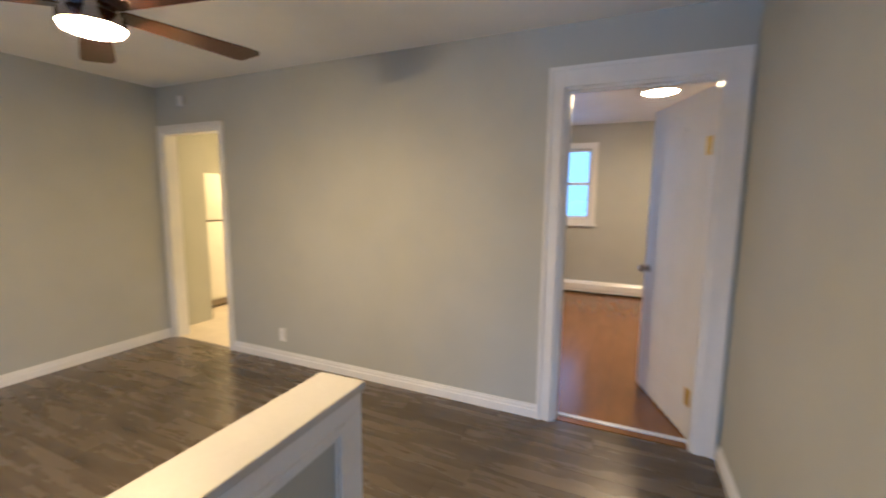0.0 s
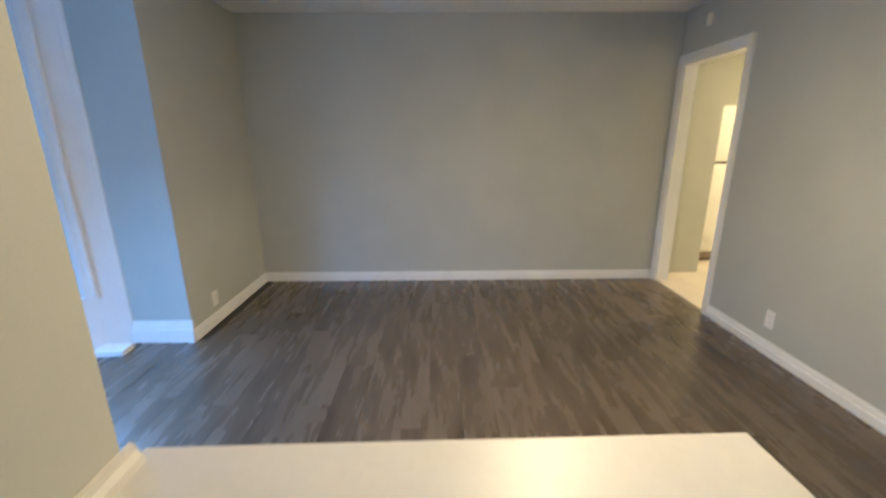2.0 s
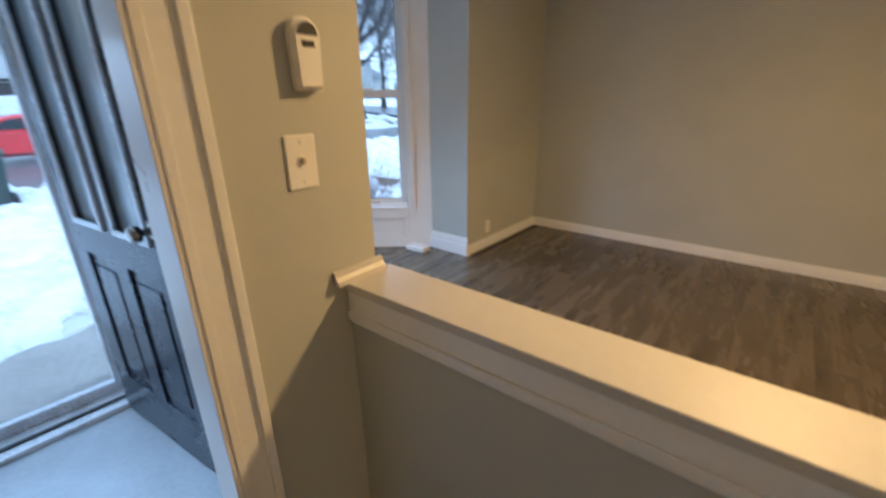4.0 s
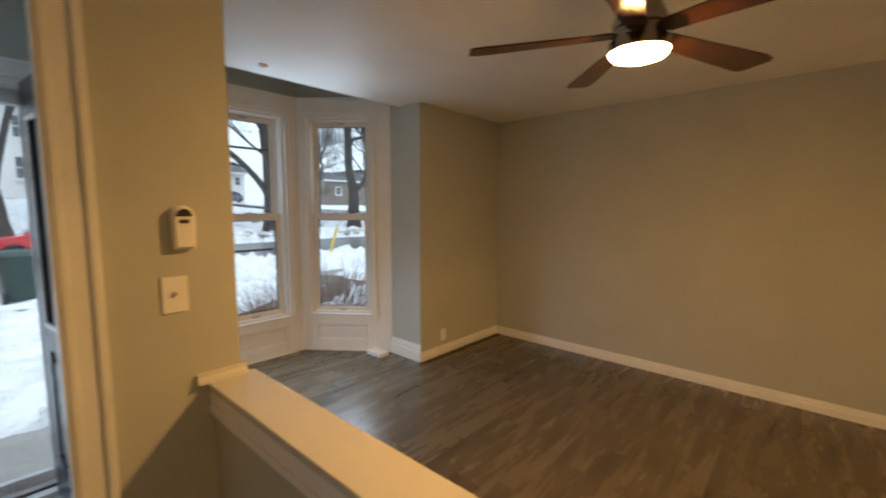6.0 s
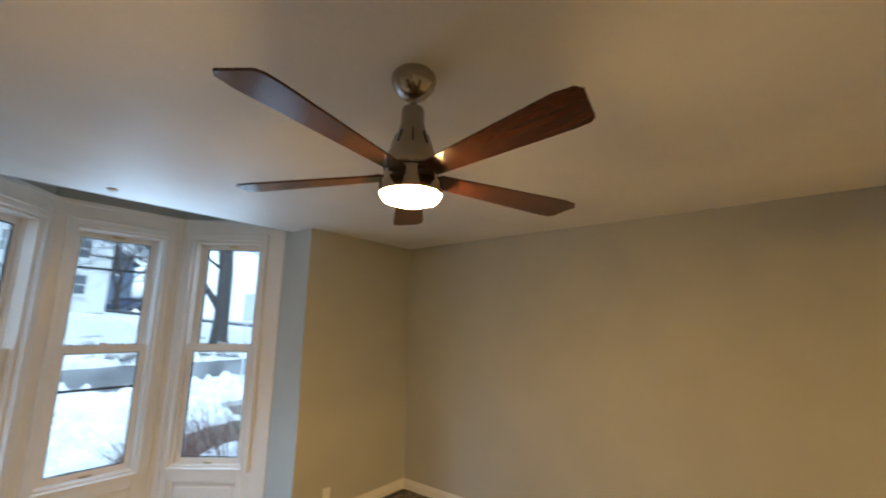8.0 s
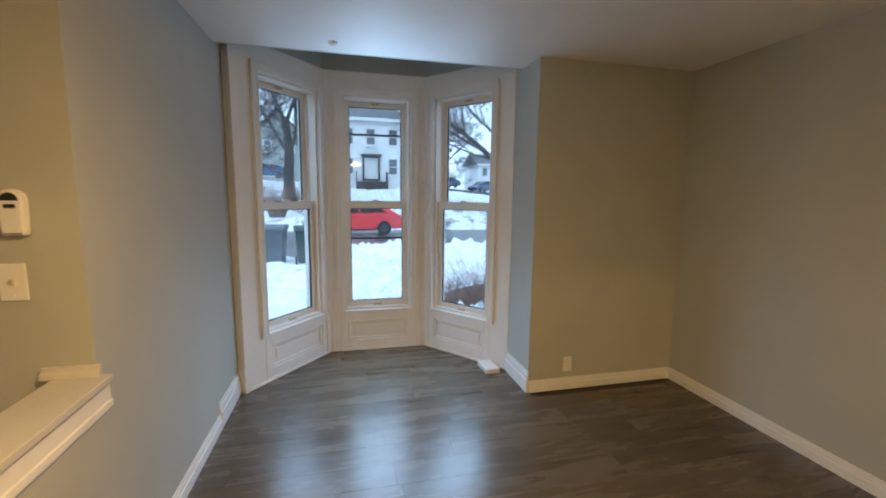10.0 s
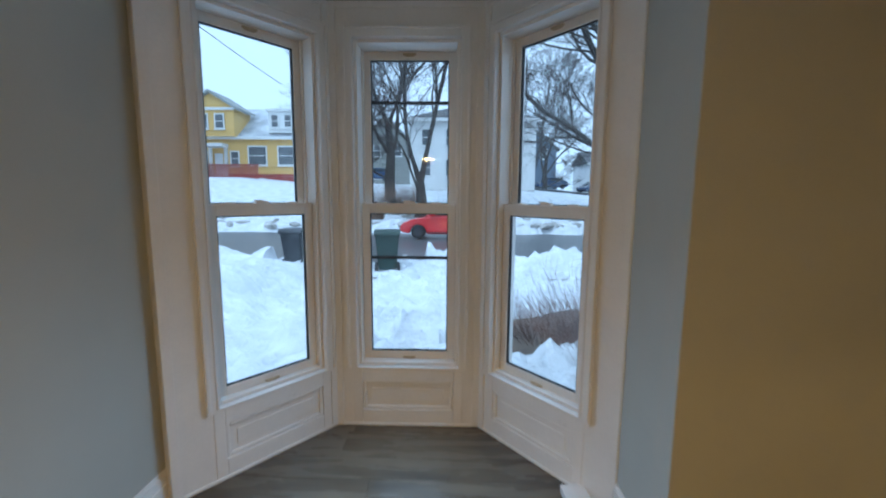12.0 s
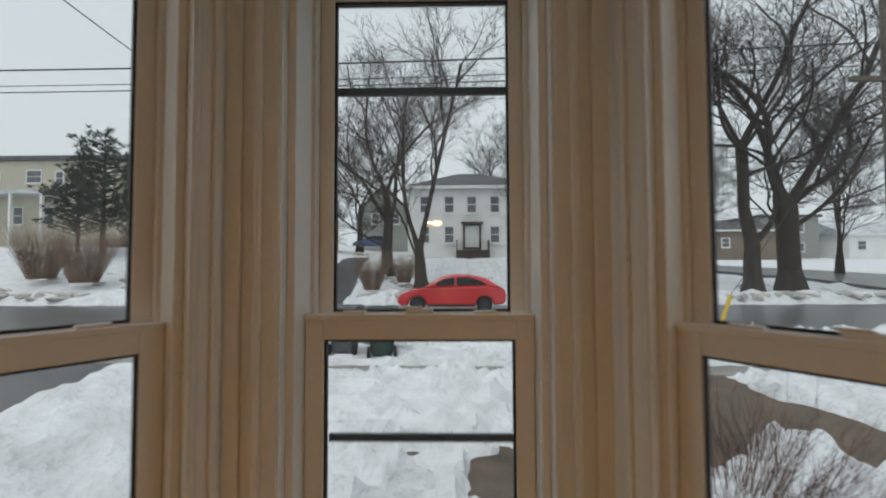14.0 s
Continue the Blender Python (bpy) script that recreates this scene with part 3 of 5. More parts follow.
# ---- ceiling fan ----
fan = thing("ceiling_fan", "five-blade brown ceiling fan with lit round lamp", "ceiling fan", pose(-1.557, 1.405, 0))
part("canopy", lathe([(0, ZC), (0.066, ZC), (0.073, ZC - 0.010), (0.074, ZC - 0.026), (0.066, ZC - 0.050), (0.046, ZC - 0.074), (0.028, ZC - 0.086), (0.016, ZC - 0.089), (0, ZC - 0.089)]), M_NICKEL, fan, "brushed nickel canopy", True)
part("downrod", lathe([(0, 2.365), (0.012, 2.365), (0.011, 2.330), (0.020, 2.328), (0.023, 2.320), (0.020, 2.308), (0, 2.308)]), M_NICKEL, fan, smooth=True)
part("motor_housing", lathe([(0, 2.318), (0.034, 2.318), (0.037, 2.308), (0.037, 2.268), (0.048, 2.230), (0.064, 2.186), (0.084, 2.145), (0.092, 2.120), (0.088, 2.106), (0, 2.106)]), M_NICKEL, fan, "brushed nickel bell housing", True)
for k in range(8):
    part("vent_slot", cbox(-0.0035, 0.0035, -0.003, 0.003, -0.024, 0.024, 0.002), M_DARKPL, fan, m=pose(0, 0, 0, 0, 0, 45 * k) @ pose(0.0565, 0, 2.208, 0, -20, 0) @ pose(0, 0, 0, 0, 0, 90))
part("hub", lathe([(0, 2.106), (0.082, 2.106), (0.088, 2.098), (0.088, 2.070), (0, 2.070)]), M_NICKEL, fan, smooth=True)
part("light_ring", lathe([(0.07, 2.072), (0.092, 2.070), (0.100, 2.058), (0.102, 2.030), (0.098, 2.026), (0.092, 2.030), (0.07, 2.036)]), M_NICKEL, fan, "brushed nickel lamp ring", True)
part("diffuser", lathe([(0.092, 2.034), (0.094, 2.022), (0.086, 2.010), (0.06, 2.001), (0.03, 1.997), (0, 1.996)]), M_DIFF, fan, "glowing opal lamp diffuser", True)
for k, droop in enumerate((-1.5, 0.0, 3.5, 1.0, 0.5)):
    a = 8 + 72 * k
    bm = bmesh.new()
    prism(bm, [(0.085, -0.040), (0.56, -0.066), (0.605, -0.058), (0.618, -0.040), (0.592, 0.052), (0.576, 0.064), (0.54, 0.066), (0.085, 0.040)], -0.003, 0.003)
    bl = part("blade", bm, M_BLADE, fan, m=pose(0, 0, 2.090, 0, 0, a) @ pose(0, 0, 0, -9, droop, 0))
    bm = bmesh.new()
    box(bm, 0.06, 0.15, -0.020, 0.020, 0.003, 0.009, 0.002)
    for sx, sy in ((0.11, -0.012), (0.11, 0.012), (0.138, 0)):
        lathe([(0, 0.013), (0.005, 0.012), (0.006, 0.009)], 8, bm, Matrix.Translation((sx, sy, 0)))
    part("blade_iron", bm, M_NICKEL, bl)

# ---- small fittings ----


def wall_plate(name, label, cat, m, kindof):
    """x along the wall, y out of it."""
    t = thing(name, label, cat, m)
    part("plate", cbox(-0.036, 0.036, 0, 0.006, -0.058, 0.058, 0.003), M_PLASTIC, t)
    if kindof == "switch":
        part("toggle_frame", cbox(-0.007, 0.007, 0.006, 0.008, -0.014, 0.014, 0.001), M_PLASTIC, t)
        part("toggle", cbox(-0.0045, 0.0045, 0.004, 0.016, -0.002, 0.010, 0.002), M_TAN, t)
    else:
        for z in (0.020, -0.020):
            s = part("socket", cbox(-0.017, 0.017, 0.006, 0.0085, z - 0.015, z + 0.015, 0.003), M_PLASTIC, t)
            bm = bmesh.new()
            for x in (-0.0065, 0.0065):
                box(bm, x - 0.001, x + 0.001, 0.0084, 0.0088, z - 0.001, z + 0.008)
            part("slot", bm, M_DARKPL, s)
    for z in ((0.042, -0.042) if kindof == "switch" else (0.0,)):
        part("screw", lathe([(0, 0.0015), (0.003, 0.001), (0.0035, 0)], 10, None, Matrix.Translation((0, 0.0062, z)) @ Matrix.Rotation(radians(-90), 4, "X")), M_ALU, t)
    return t


wall_plate("light_switch", "white toggle light switch below the thermostat", "switch", pose(-0.366, YT, 1.207), "switch")
wall_plate("wall_outlet", "white duplex outlet low on the wall", "outlet", pose(-2.45, YN, 0.236, 0, 0, 180), "outlet")
wall_plate("wall_outlet", "white duplex outlet beside the bay", "outlet", pose(-3.01, YS, 0.20), "outlet")
th = thing("thermostat", "white rounded wall thermostat with dark display", "thermostat", pose(-0.397, YT, 1.420))
arch = [(0.034 * math.cos(a * math.pi / 12), 0.034 + 0.036 * math.sin(a * math.pi / 12)) for a in range(13)]
arch += [(-0.027 + 0.004 * math.cos(math.pi - a * math.pi / 12), -0.052 - 0.016 * math.sin(a * math.pi / 12)) for a in range(7)]
arch += [(0.027 + 0.004 * math.sin(a * math.pi / 12), -0.052 - 0.016 * math.cos(a * math.pi / 12)) for a in range(7)]
to_wall = Matrix(((1, 0, 0, 0), (0, 0, 1, 0), (0, 1, 0, 0), (0, 0, 0, 1)))
bm = bmesh.new()
prism(bm, arch, 0.006, 0.030, to_wall)
bmesh.ops.recalc_face_normals(bm, faces=bm.faces)
bmesh.ops.bevel(bm, geom=[e for e in bm.edges if min(v.co.y for v in e.verts) > 0.029], offset=0.007, segments=3, affect="EDGES")
part("body", bm, M_PLASTIC, th, smooth=True)
part("backplate", cbox(-0.026, 0.026, 0, 0.008, -0.060, 0.060, 0.003), M_PLASTIC, th)
bm = bmesh.new()
prism(bm, [(0.023 * math.cos(a * math.pi / 12), 0.036 + 0.024 * math.sin(a * math.pi / 12)) for a in range(13)], 0.028, 0.032, to_wall)
bmesh.ops.recalc_face_normals(bm, faces=bm.faces)
part("display", bm, M_DARKPL, th, "dark arched display")
part("button_bar", cbox(-0.014, 0.014, 0.029, 0.032, 0.014, 0.026, 0.001), M_DARKPL, th)
sn = thing("motion_sensor", "small white sensor high on the wall", "sensor", pose(-3.57, YN, 2.29, 0, 0, 180))
part("body", cbox(-0.032, 0.032, 0, 0.03, -0.045, 0.045, 0.010), M_PLASTIC, sn, smooth=True)
part("lens", cbox(-0.018, 0.018, 0.03, 0.034, -0.034, -0.006, 0.002), M_SASH, sn)
bk = thing("plinth_block", "white painted wood offcut lying on the floor", "wood block", pose(-2.535, -1.30, 0, 0, 0, 4))
part("block", cbox(-0.060, 0.060, -0.10, 0.10, 0, 0.040, 0.004), M_TRIM, bk)

# ---- bedroom seen through its doorway ----
hinge, free = Vector((0.628, YN + NT + 0.012)), Vector((0.372, 3.93))
dv = (free - hinge).normalized()
dm = Matrix(((dv.x, -dv.y, 0, hinge.x), (dv.y, dv.x, 0, hinge.y), (0, 0, 1, 0), (0, 0, 0, 1)))
bd = thing("door_bedroom", "white panelled bedroom door standing open", "door", dm, kind="structure")
DW = 0.762
part("leaf", cbox(0, DW, -0.033, -0.003, 0.012, 2.062), M_TRIM, bd)
for s in (0.0, -0.036):
    for a, b in ((0, 0.105), (DW / 2 - 0.04, DW / 2 + 0.04), (DW - 0.105, DW)):
        part("stile", cbox(a, b, *sorted((s, s - 0.003 if s == 0 else s + 0.003)), 0.012, 2.062), M_TRIM, bd)
    for z0, z1 in ((0.012, 0.24), (0.86, 0.99), (1.60, 1.70), (1.93, 2.062)):
        for a, b in ((0.105, DW / 2 - 0.04), (DW / 2 + 0.04, DW - 0.105)):
            part("rail", cbox(a, b, *sorted((s, s - 0.003 if s == 0 else s + 0.003)), z0, z1), M_TRIM, bd)
for s, sg in ((0.0, 1), (-0.036, -1)):
    kn = part("knob", lathe([(0, 0), (0.030, 0), (0.030, 0.006), (0.012, 0.010), (0.011, 0.030), (0.024, 0.038), (0.028, 0.052), (0.022, 0.064), (0, 0.068)], 24), M_NICKEL, bd, "satin metal door knob", True, Matrix.Translation((DW - 0.065, s, 0.93)) @ Matrix.Rotation(radians(-90 * sg), 4, "X"))
for z in (0.26, 1.74):
    bm = bmesh.new()
    box(bm, -0.002, 0.052, -0.001, 0.004, z - 0.052, z + 0.052, 0.001)
    box(bm, -0.030, -0.004, 0.0, 0.003, z - 0.045, z + 0.045, 0.001)
    lathe([(0, z - 0.048), (0.006, z - 0.048), (0.006, z + 0.048), (0, z + 0.048)], 12, bm, Matrix.Translation((-0.004, 0.005, 0)))
    part("hinge", bm, M_BRASS, bd, "brass hinge", True)
bl = thing("bedroom_ceiling_light", "lit round flush ceiling light", "ceiling light", pose(0.45, 5.2, 2.52))
part("ring", lathe([(0, 0), (0.165, 0), (0.168, -0.03), (0.158, -0.04), (0.15, -0.03)]), M_PLASTIC, bl, smooth=True)
part("diffuser", lathe([(0.152, -0.034), (0.12, -0.052), (0.06, -0.062), (0, -0.065)]), M_BEDL, bl, "glowing opal diffuser", True)
sd = thing("smoke_detector", "round white smoke detector on the bedroom ceiling", "smoke detector", pose(-0.33, 4.62, 2.52))
part("body", lathe([(0, 0), (0.062, 0), (0.065, -0.014), (0.056, -0.032), (0.03, -0.040), (0, -0.040)]), M_PLASTIC, sd, smooth=True)
ht = thing("baseboard_heater", "long white baseboard heater on the bedroom wall", "heater", pose(0, 7.05, 0))
bm = bmesh.new()
prism(bm, [(0, 0.03), (-0.055, 0.03), (-0.055, 0.06), (-0.062, 0.075), (-0.062, 0.15), (-0.035, 0.19), (0, 0.19)], -1.6, 1.30, Matrix(((0, 0, 1, 0), (1, 0, 0, 0), (0, 1, 0, 0), (0, 0, 0, 1))))
part("cover", bm, M_ENAMEL, ht)
part("slot", cbox(-1.58, 1.28, -0.058, -0.002, 0.012, 0.03), M_DARKPL, ht)
part("end_cap", cbox(-1.6, -1.54, -0.066, 0, 0.0, 0.19, 0.003), M_ENAMEL, ht)
part("end_cap", cbox(1.24, 1.30, -0.066, 0, 0.0, 0.19, 0.003), M_ENAMEL, ht)
bw = thing("window_4", "white bedroom window with daylight behind", "window", kind="structure")
bm = bmesh.new()
frame_ring(bm, -1.11, -0.21, 1.05, 2.26, 0.09, 7.028, 7.05, 0.004)
part("casing", bm, M_TRIM, bw)
bm = bmesh.new()
frame_ring(bm, -1.02, -0.30, 1.14, 2.17, 0.035, 7.09, 7.15)
box(bm, -0.985, -0.335, 7.09, 7.14, 1.64, 1.68)
part("sash", bm, M_SASH, bw)
bm = sheet(-0.985, -0.335, 7.12, 1.175, 2.135)
bmesh.ops.reverse_faces(bm, faces=bm.faces)
pn = part("pane", bm, M_DIMGLASS, bw)
pn.visible_shadow = False
part("window_sill", cbox(-1.14, -0.18, 7.0, 7.05, 1.03, 1.05, 0.004), M_TRIM, bw)

# ---- kitchen seen through its doorway ----
fr = thing("refrigerator", "white two-door refrigerator with dark gap and grille", "refrigerator", pose(-4.50, 4.08, 0))
part("body", cbox(-0.66, -0.06, -0.36, 0.36, 0.03, 1.70, 0.006), M_ENAMEL, fr)
part("freezer_door", cbox(-0.055, 0.0, -0.36, 0.36, 1.125, 1.70, 0.010), M_ENAMEL, fr, smooth=True)
part("main_door", cbox(-0.055, 0.0, -0.36, 0.36, 0.12, 1.105, 0.010), M_ENAMEL, fr, smooth=True)
bm = bmesh.new()
box(bm, -0.06, -0.012, -0.355, 0.355, 1.105, 1.125)
part("door_gap", bm, M_DARKPL, fr, "dark gap between the doors")
for z in (0.03, 0.055, 0.08):
    part("grille_slat", cbox(-0.06, -0.03, -0.35, 0.35, z, z + 0.010), M_TAN, fr)
bm = bmesh.new()
box(bm, 0.0, 0.03, 0.30, 0.325, 1.16, 1.45, 0.005)
box(bm, 0.0, 0.03, 0.30, 0.325, 0.60, 1.08, 0.005)
part("handle", bm, M_ENAMEL, fr)
part("foot", cbox(-0.6, -0.08, -0.34, 0.34, 0, 0.03), M_DARKPL, fr)
kl = thing("kitchen_ceiling_light", "lit round kitchen ceiling light", "ceiling light", pose(-3.7, 4.9, 2.5))
part("ring", lathe([(0, 0), (0.165, 0), (0.168, -0.03), (0.158, -0.04), (0.15, -0.03)]), M_PLASTIC, kl, smooth=True)
part("diffuser", lathe([(0.152, -0.034), (0.12, -0.058), (0.06, -0.072), (0, -0.076)]), M_KITL, kl, "glowing opal diffuser", True)

# ---- front door and vestibule ----
ff = thing("front_door_frame", "white front door frame with storm door head", "door frame", kind="structure")
bm = bmesh.new()
box(bm, FRD[0], FRD[0] + 0.03, YF - 0.12, YF + 0.004, 0, FRD[2])
box(bm, FRD[1] - 0.03, FRD[1], YF - 0.12, YF + 0.004, 0, FRD[2])
box(bm, FRD[0] + 0.03, FRD[1] - 0.03, YF - 0.12, YF + 0.004, FRD[2] - 0.03, FRD[2])
part("jamb", bm, M_TRIM, ff)
bm = bmesh.new()
box(bm, FRD[0] + 0.03, FRD[0] + 0.055, YF - 0.17, YF - 0.12, 0.02, FRD[2])
box(bm, FRD[1] - 0.055, FRD[1] - 0.03, YF - 0.17, YF - 0.12, 0.02, FRD[2])
box(bm, FRD[0] + 0.03, FRD[1] - 0.03, YF - 0.17, YF - 0.12, FRD[2] - 0.10, FRD[2])
part("storm_frame", bm, M_ALU, ff, "grey aluminium storm door frame")
bm = bmesh.new()
for z0, z1, y1 in ((FRD[2] - 0.022, FRD[2] - 0.006, 0.012), (FRD[2] - 0.052, FRD[2] - 0.030, 0.016), (FRD[2] - 0.098, FRD[2] - 0.086, 0.010)):
    box(bm, FRD[0] + 0.055, FRD[1] - 0.055, YF - 0.12, YF - 0.12 + y1, z0, z1, 0.004)
part("head_rail", bm, M_ALU, ff, "bright ribbed aluminium storm door head")
bm = lathe([(0, -0.09), (0.016, -0.088), (0.019, -0.075), (0.019, 0.075), (0.016, 0.088), (0, 0.09)], 20)
part("door_closer", bm, M_PLASTIC, ff, "white storm door closer", True, Matrix.Translation((0.27, YF - 0.085, FRD[2] - 0.070)) @ Matrix.Rotation(radians(90), 4, "Y"))
part("bottom_rail", cbox(FRD[0] + 0.055, FRD[1] - 0.055, YF - 0.165, YF - 0.125, 0.022, 0.075, 0.004), M_ALU, ff)
pn = part("pane", sheet(FRD[0] + 0.055, FRD[1] - 0.055, YF - 0.145, 0.075, FRD[2] - 0.10), M_GLASS, ff)
pn.visible_shadow = False
part("weather_strip", cbox(FRD[0] + 0.03, FRD[1] - 0.03, YF - 0.055, YF - 0.035, 0.022, 0.030), M_DARKPL, ff, "dark weather strip on the sill")
part("sill", cbox(FRD[0], FRD[1], YF - 0.20, YF + 0.02, -0.002, 0.022, 0.006), M_ALU, ff, "pale metal door sill")
door_casing("trim_front", FRD[0], FRD[1], FRD[2], YF, 1, 0.06, 0.07, wt=0.085)
fv = Vector((-0.10, 0.78)).normalized()
fm = Matrix(((fv.x, -fv.y, 0, FRD[0] + 0.012), (fv.y, fv.x, 0, YF + 0.03), (0, 0, 1, 0), (0, 0, 0, 1)))
fd = thing("front_door", "black panelled front door with tall panes standing open", "door", fm, kind="structure")
FW = 0.79
bm = bmesh.new()
cols = ((0.115, 0.345), (0.445, 0.675))
xs = (0, 0.115, 0.345, 0.445, 0.675, FW)
for a, b in ((xs[0], xs[1]), (xs[2], xs[3]), (xs[4], xs[5])):
    box(bm, a, b, -0.044, 0, 0.02, 2.06)
for a, b in cols:
    for z0, z1 in ((0.02, 0.23), (0.80, 0.93), (1.88, 2.06)):
        box(bm, a, b, -0.044, 0, z0, z1)
    box(bm, a, b, -0.034, -0.010, 0.23, 0.80)
    box(bm, a + 0.035, b - 0.035, -0.040, -0.004, 0.28, 0.75, 0.006)
part("leaf", bm, M_BLACKDOOR, fd)
for a, b in cols:
    bm = bmesh.new()
    frame_ring(bm, a - 0.012, b + 0.012, 0.918, 1.892, 0.022, 0.0, 0.010, 0.003)
    frame_ring(bm, a - 0.012, b + 0.012, 0.918, 1.892, 0.022, -0.054, -0.044, 0.003)
    part("pane_bead", bm, M_ALU, fd, "pale glazing bead")
    part("pane", cbox(a, b, -0.025, -0.019, 0.93, 1.88), M_DOORSHEEN, fd, "door pane with reflection put into its pale colour")
for s, sg in ((0.0, 1), (-0.044, -1)):
    part("knob", lathe([(0, 0), (0.030, 0), (0.030, 0.006), (0.012, 0.010), (0.011, 0.030), (0.024, 0.038), (0.028, 0.052), (0.022, 0.064), (0, 0.068)], 24), M_NICKEL, fd, "metal door knob", True, Matrix.Translation((FW - 0.065, s, 0.98)) @ Matrix.Rotation(radians(-90 * sg), 4, "X"))

# ---- outdoors: ground, road, paths ----


def seg_dist(x, y, pts):
    best = 1e9
    for (ax, ay), (bx, by) in zip(pts, pts[1:]):
        dx, dy = bx - ax, by - ay
        t = max(0.0, min(1.0, ((x - ax) * dx + (y - ay) * dy) / (dx * dx + dy * dy)))
        best = min(best, math.hypot(x - ax - t * dx, y - ay - t * dy))
    return best


def ground_height(x, y):
    """Yard, road hollow and the hill beyond the road."""
    if y > -20.4:
        return -0.36
    t = min(1.0, (-20.4 - y) / 16)
    z = -0.30 + 2.3 * t * t * (3 - 2 * t)
    if x > 8 and y < -22:
        z += 1.0 * min(1, (x - 8) / 10) * min(1, (-22 - y) / 12)
    if x < -8 and y < -22:
        z -= min(1.6, (-8 - x) * 0.09) * min(1, (-22 - y) / 12)
    if y < -36:
        z += (min(-y, 140) - 36) * 0.05
    return z


def axis(lo, hi, near_lo, near_hi, step, grow):
    n = int((near_hi - near_lo) / step)
    a = [near_lo + step * i for i in range(n + 1)]
    v, s = a[-1], step
    while v < hi:
        s *= grow
        v += s
        a.append(v)
    v, s, low = near_lo, step, []
    while v > lo:
        s *= grow
        v -= s
        low.append(v)
    return low[::-1] + a


def lumps(x, y, f):
    """Rounded clods: cells of a noise, squared off at the bottom."""
    p = Vector((x * f, y * f, 2.5))
    d = noise.voronoi(p)[0]
    return max(0.0, 0.55 - d[0]) * (0.5 + 0.5 * noise.noise(p * 0.7))


PATHS = ([(-6.1, -9.2), (-5.9, -7.4), (-6.4, -5.6), (-6.6, -3.4), (-6.6, -1.0)], [(-5.9, -6.5), (-4.6, -6.1), (-3.0, -5.1), (-2.4, -4.8)])
BARE = ((-1.15, -5.35, 0.22, 0.05), (-1.45, -4.45, 0.15, 0.06), (-0.75, -4.75, 0.10, 0.05), (-5.0, -4.4, 0.10, 0.06))


def snow_height(x, y):
    p = Vector((x, y, 0.0))
    z = 0.07 * noise.noise(p * 0.55) + 0.05 * noise.noise(p * 1.6 + Vector((7, 3, 1)))
    if y > -33:
        z += 0.022 * noise.noise(p * 4.3 + Vector((1, 9, 4))) + 0.30 * lumps(x, y, 1.3) + (0.62 if x < -0.4 else 0.16) * lumps(x, y, 3.0) + (0.40 if x < -0.4 else 0.08) * lumps(x + 5, y, 5.2)
        z += 0.13 * abs(noise.noise(p * 1.9 + Vector((3, 3, 3)))) + 0.075 * abs(noise.noise(p * 4.6 + Vector((5, 1, 3)))) - 0.05
    z += 0.42 * math.exp(-((y + 10.65) / 0.42) ** 2) * (0.75 + 0.6 * noise.noise(Vector((x * 0.9, 2.0, 5.0)))) if x < -1.2 or x > 3.0 else 0.0
    z += 0.62 * math.exp(-((x - 2.2) / 0.95) ** 2 - ((y + 6.2) / 3.0) ** 2)
    z += 0.55 * math.exp(-((y + 21.0) / 0.7) ** 2) * (0.7 + 0.8 * noise.noise(Vector((x * 0.5, 8.0, 5.0))))
    return z


def built_ground():
    xs = axis(-900, 900, -9.5, 5.5, 0.085, 1.07)
    ys = axis(-1500, 400, -10.9, -2.0, 0.085, 1.055)
    bm = bmesh.new()
    vs = []
    for y in ys:
        row = []
        for x in xs:
            z = ground_height(x, y)
            if y > -60:
                z += snow_height(x, y)
            if y > -45:
                edge = 0.22 * noise.noise(Vector((x * 1.3, y * 1.3, 4.0))) + 0.10 * noise.noise(Vector((x * 4.1, y * 4.1, 9.0)))
                dip = 9.0                         # how far inside the snow, from the edge of what is clear of it
                dip = min(dip, max(-20.4 - y, y + 11.05) + edge)
                dip = min(dip, max(-9.95 - y, y + 9.25, 3.7 - x) + edge * 0.6, max(-9.05 - y, y + 8.48) + edge * 0.35)
                dip = min(dip, max(3.45 + 0.13 * max(0, -y - 7) - x, -9.5 - y) + edge)
                dip = min(dip, max(-2.72 - 0.45 * max(0.0, min(1.0, (0.8 - x) / 1.5)) - y, abs(x) - 4.2) + edge * 1.5)
                if -8.5 < x < -1 and y > -10:
                    dip = min(dip, max(min(seg_dist(x, y, q) for q in PATHS) - 0.62, -9.0 - y) + edge * 1.4)
                for bx, by, rx, ry in BARE:
                    dip = min(dip, (math.hypot((x - bx) / rx, (y - by) / ry) - 1) * min(rx, ry) + edge * 0.5)
                dip = min(dip, max(abs(x - (4.2 + (-19 - y) * 0.12)) - 1.0, y + 20.4) + edge)
                f = max(0.0, min(1.0, (dip + 0.10) / 0.30))
                f = f * f * (3 - 2 * f)
                low = min(-0.60, z - 0.2) if y > -20.4 else ground_height(x, y) - 0.15
                z = low + (z - low) * f
            row.append(bm.verts.new((x, y, z)))
        vs.append(row)
    for a, b in zip(vs, vs[1:]):
        for i in range(len(xs) - 1):
            bm.faces.new((a[i], a[i + 1], b[i + 1], b[i]))
    return tagged(part("ground", bm, M_SNOW, smooth=True), "lumpy old snow over the yard and hill", "snow", kind="structure")


built_ground()


def slab(name, pts, z, mat, label, cat):
    bm = bmesh.new()
    prism(bm, pts, z - 0.08, z)
    return structure(name, bm, mat, label, cat)


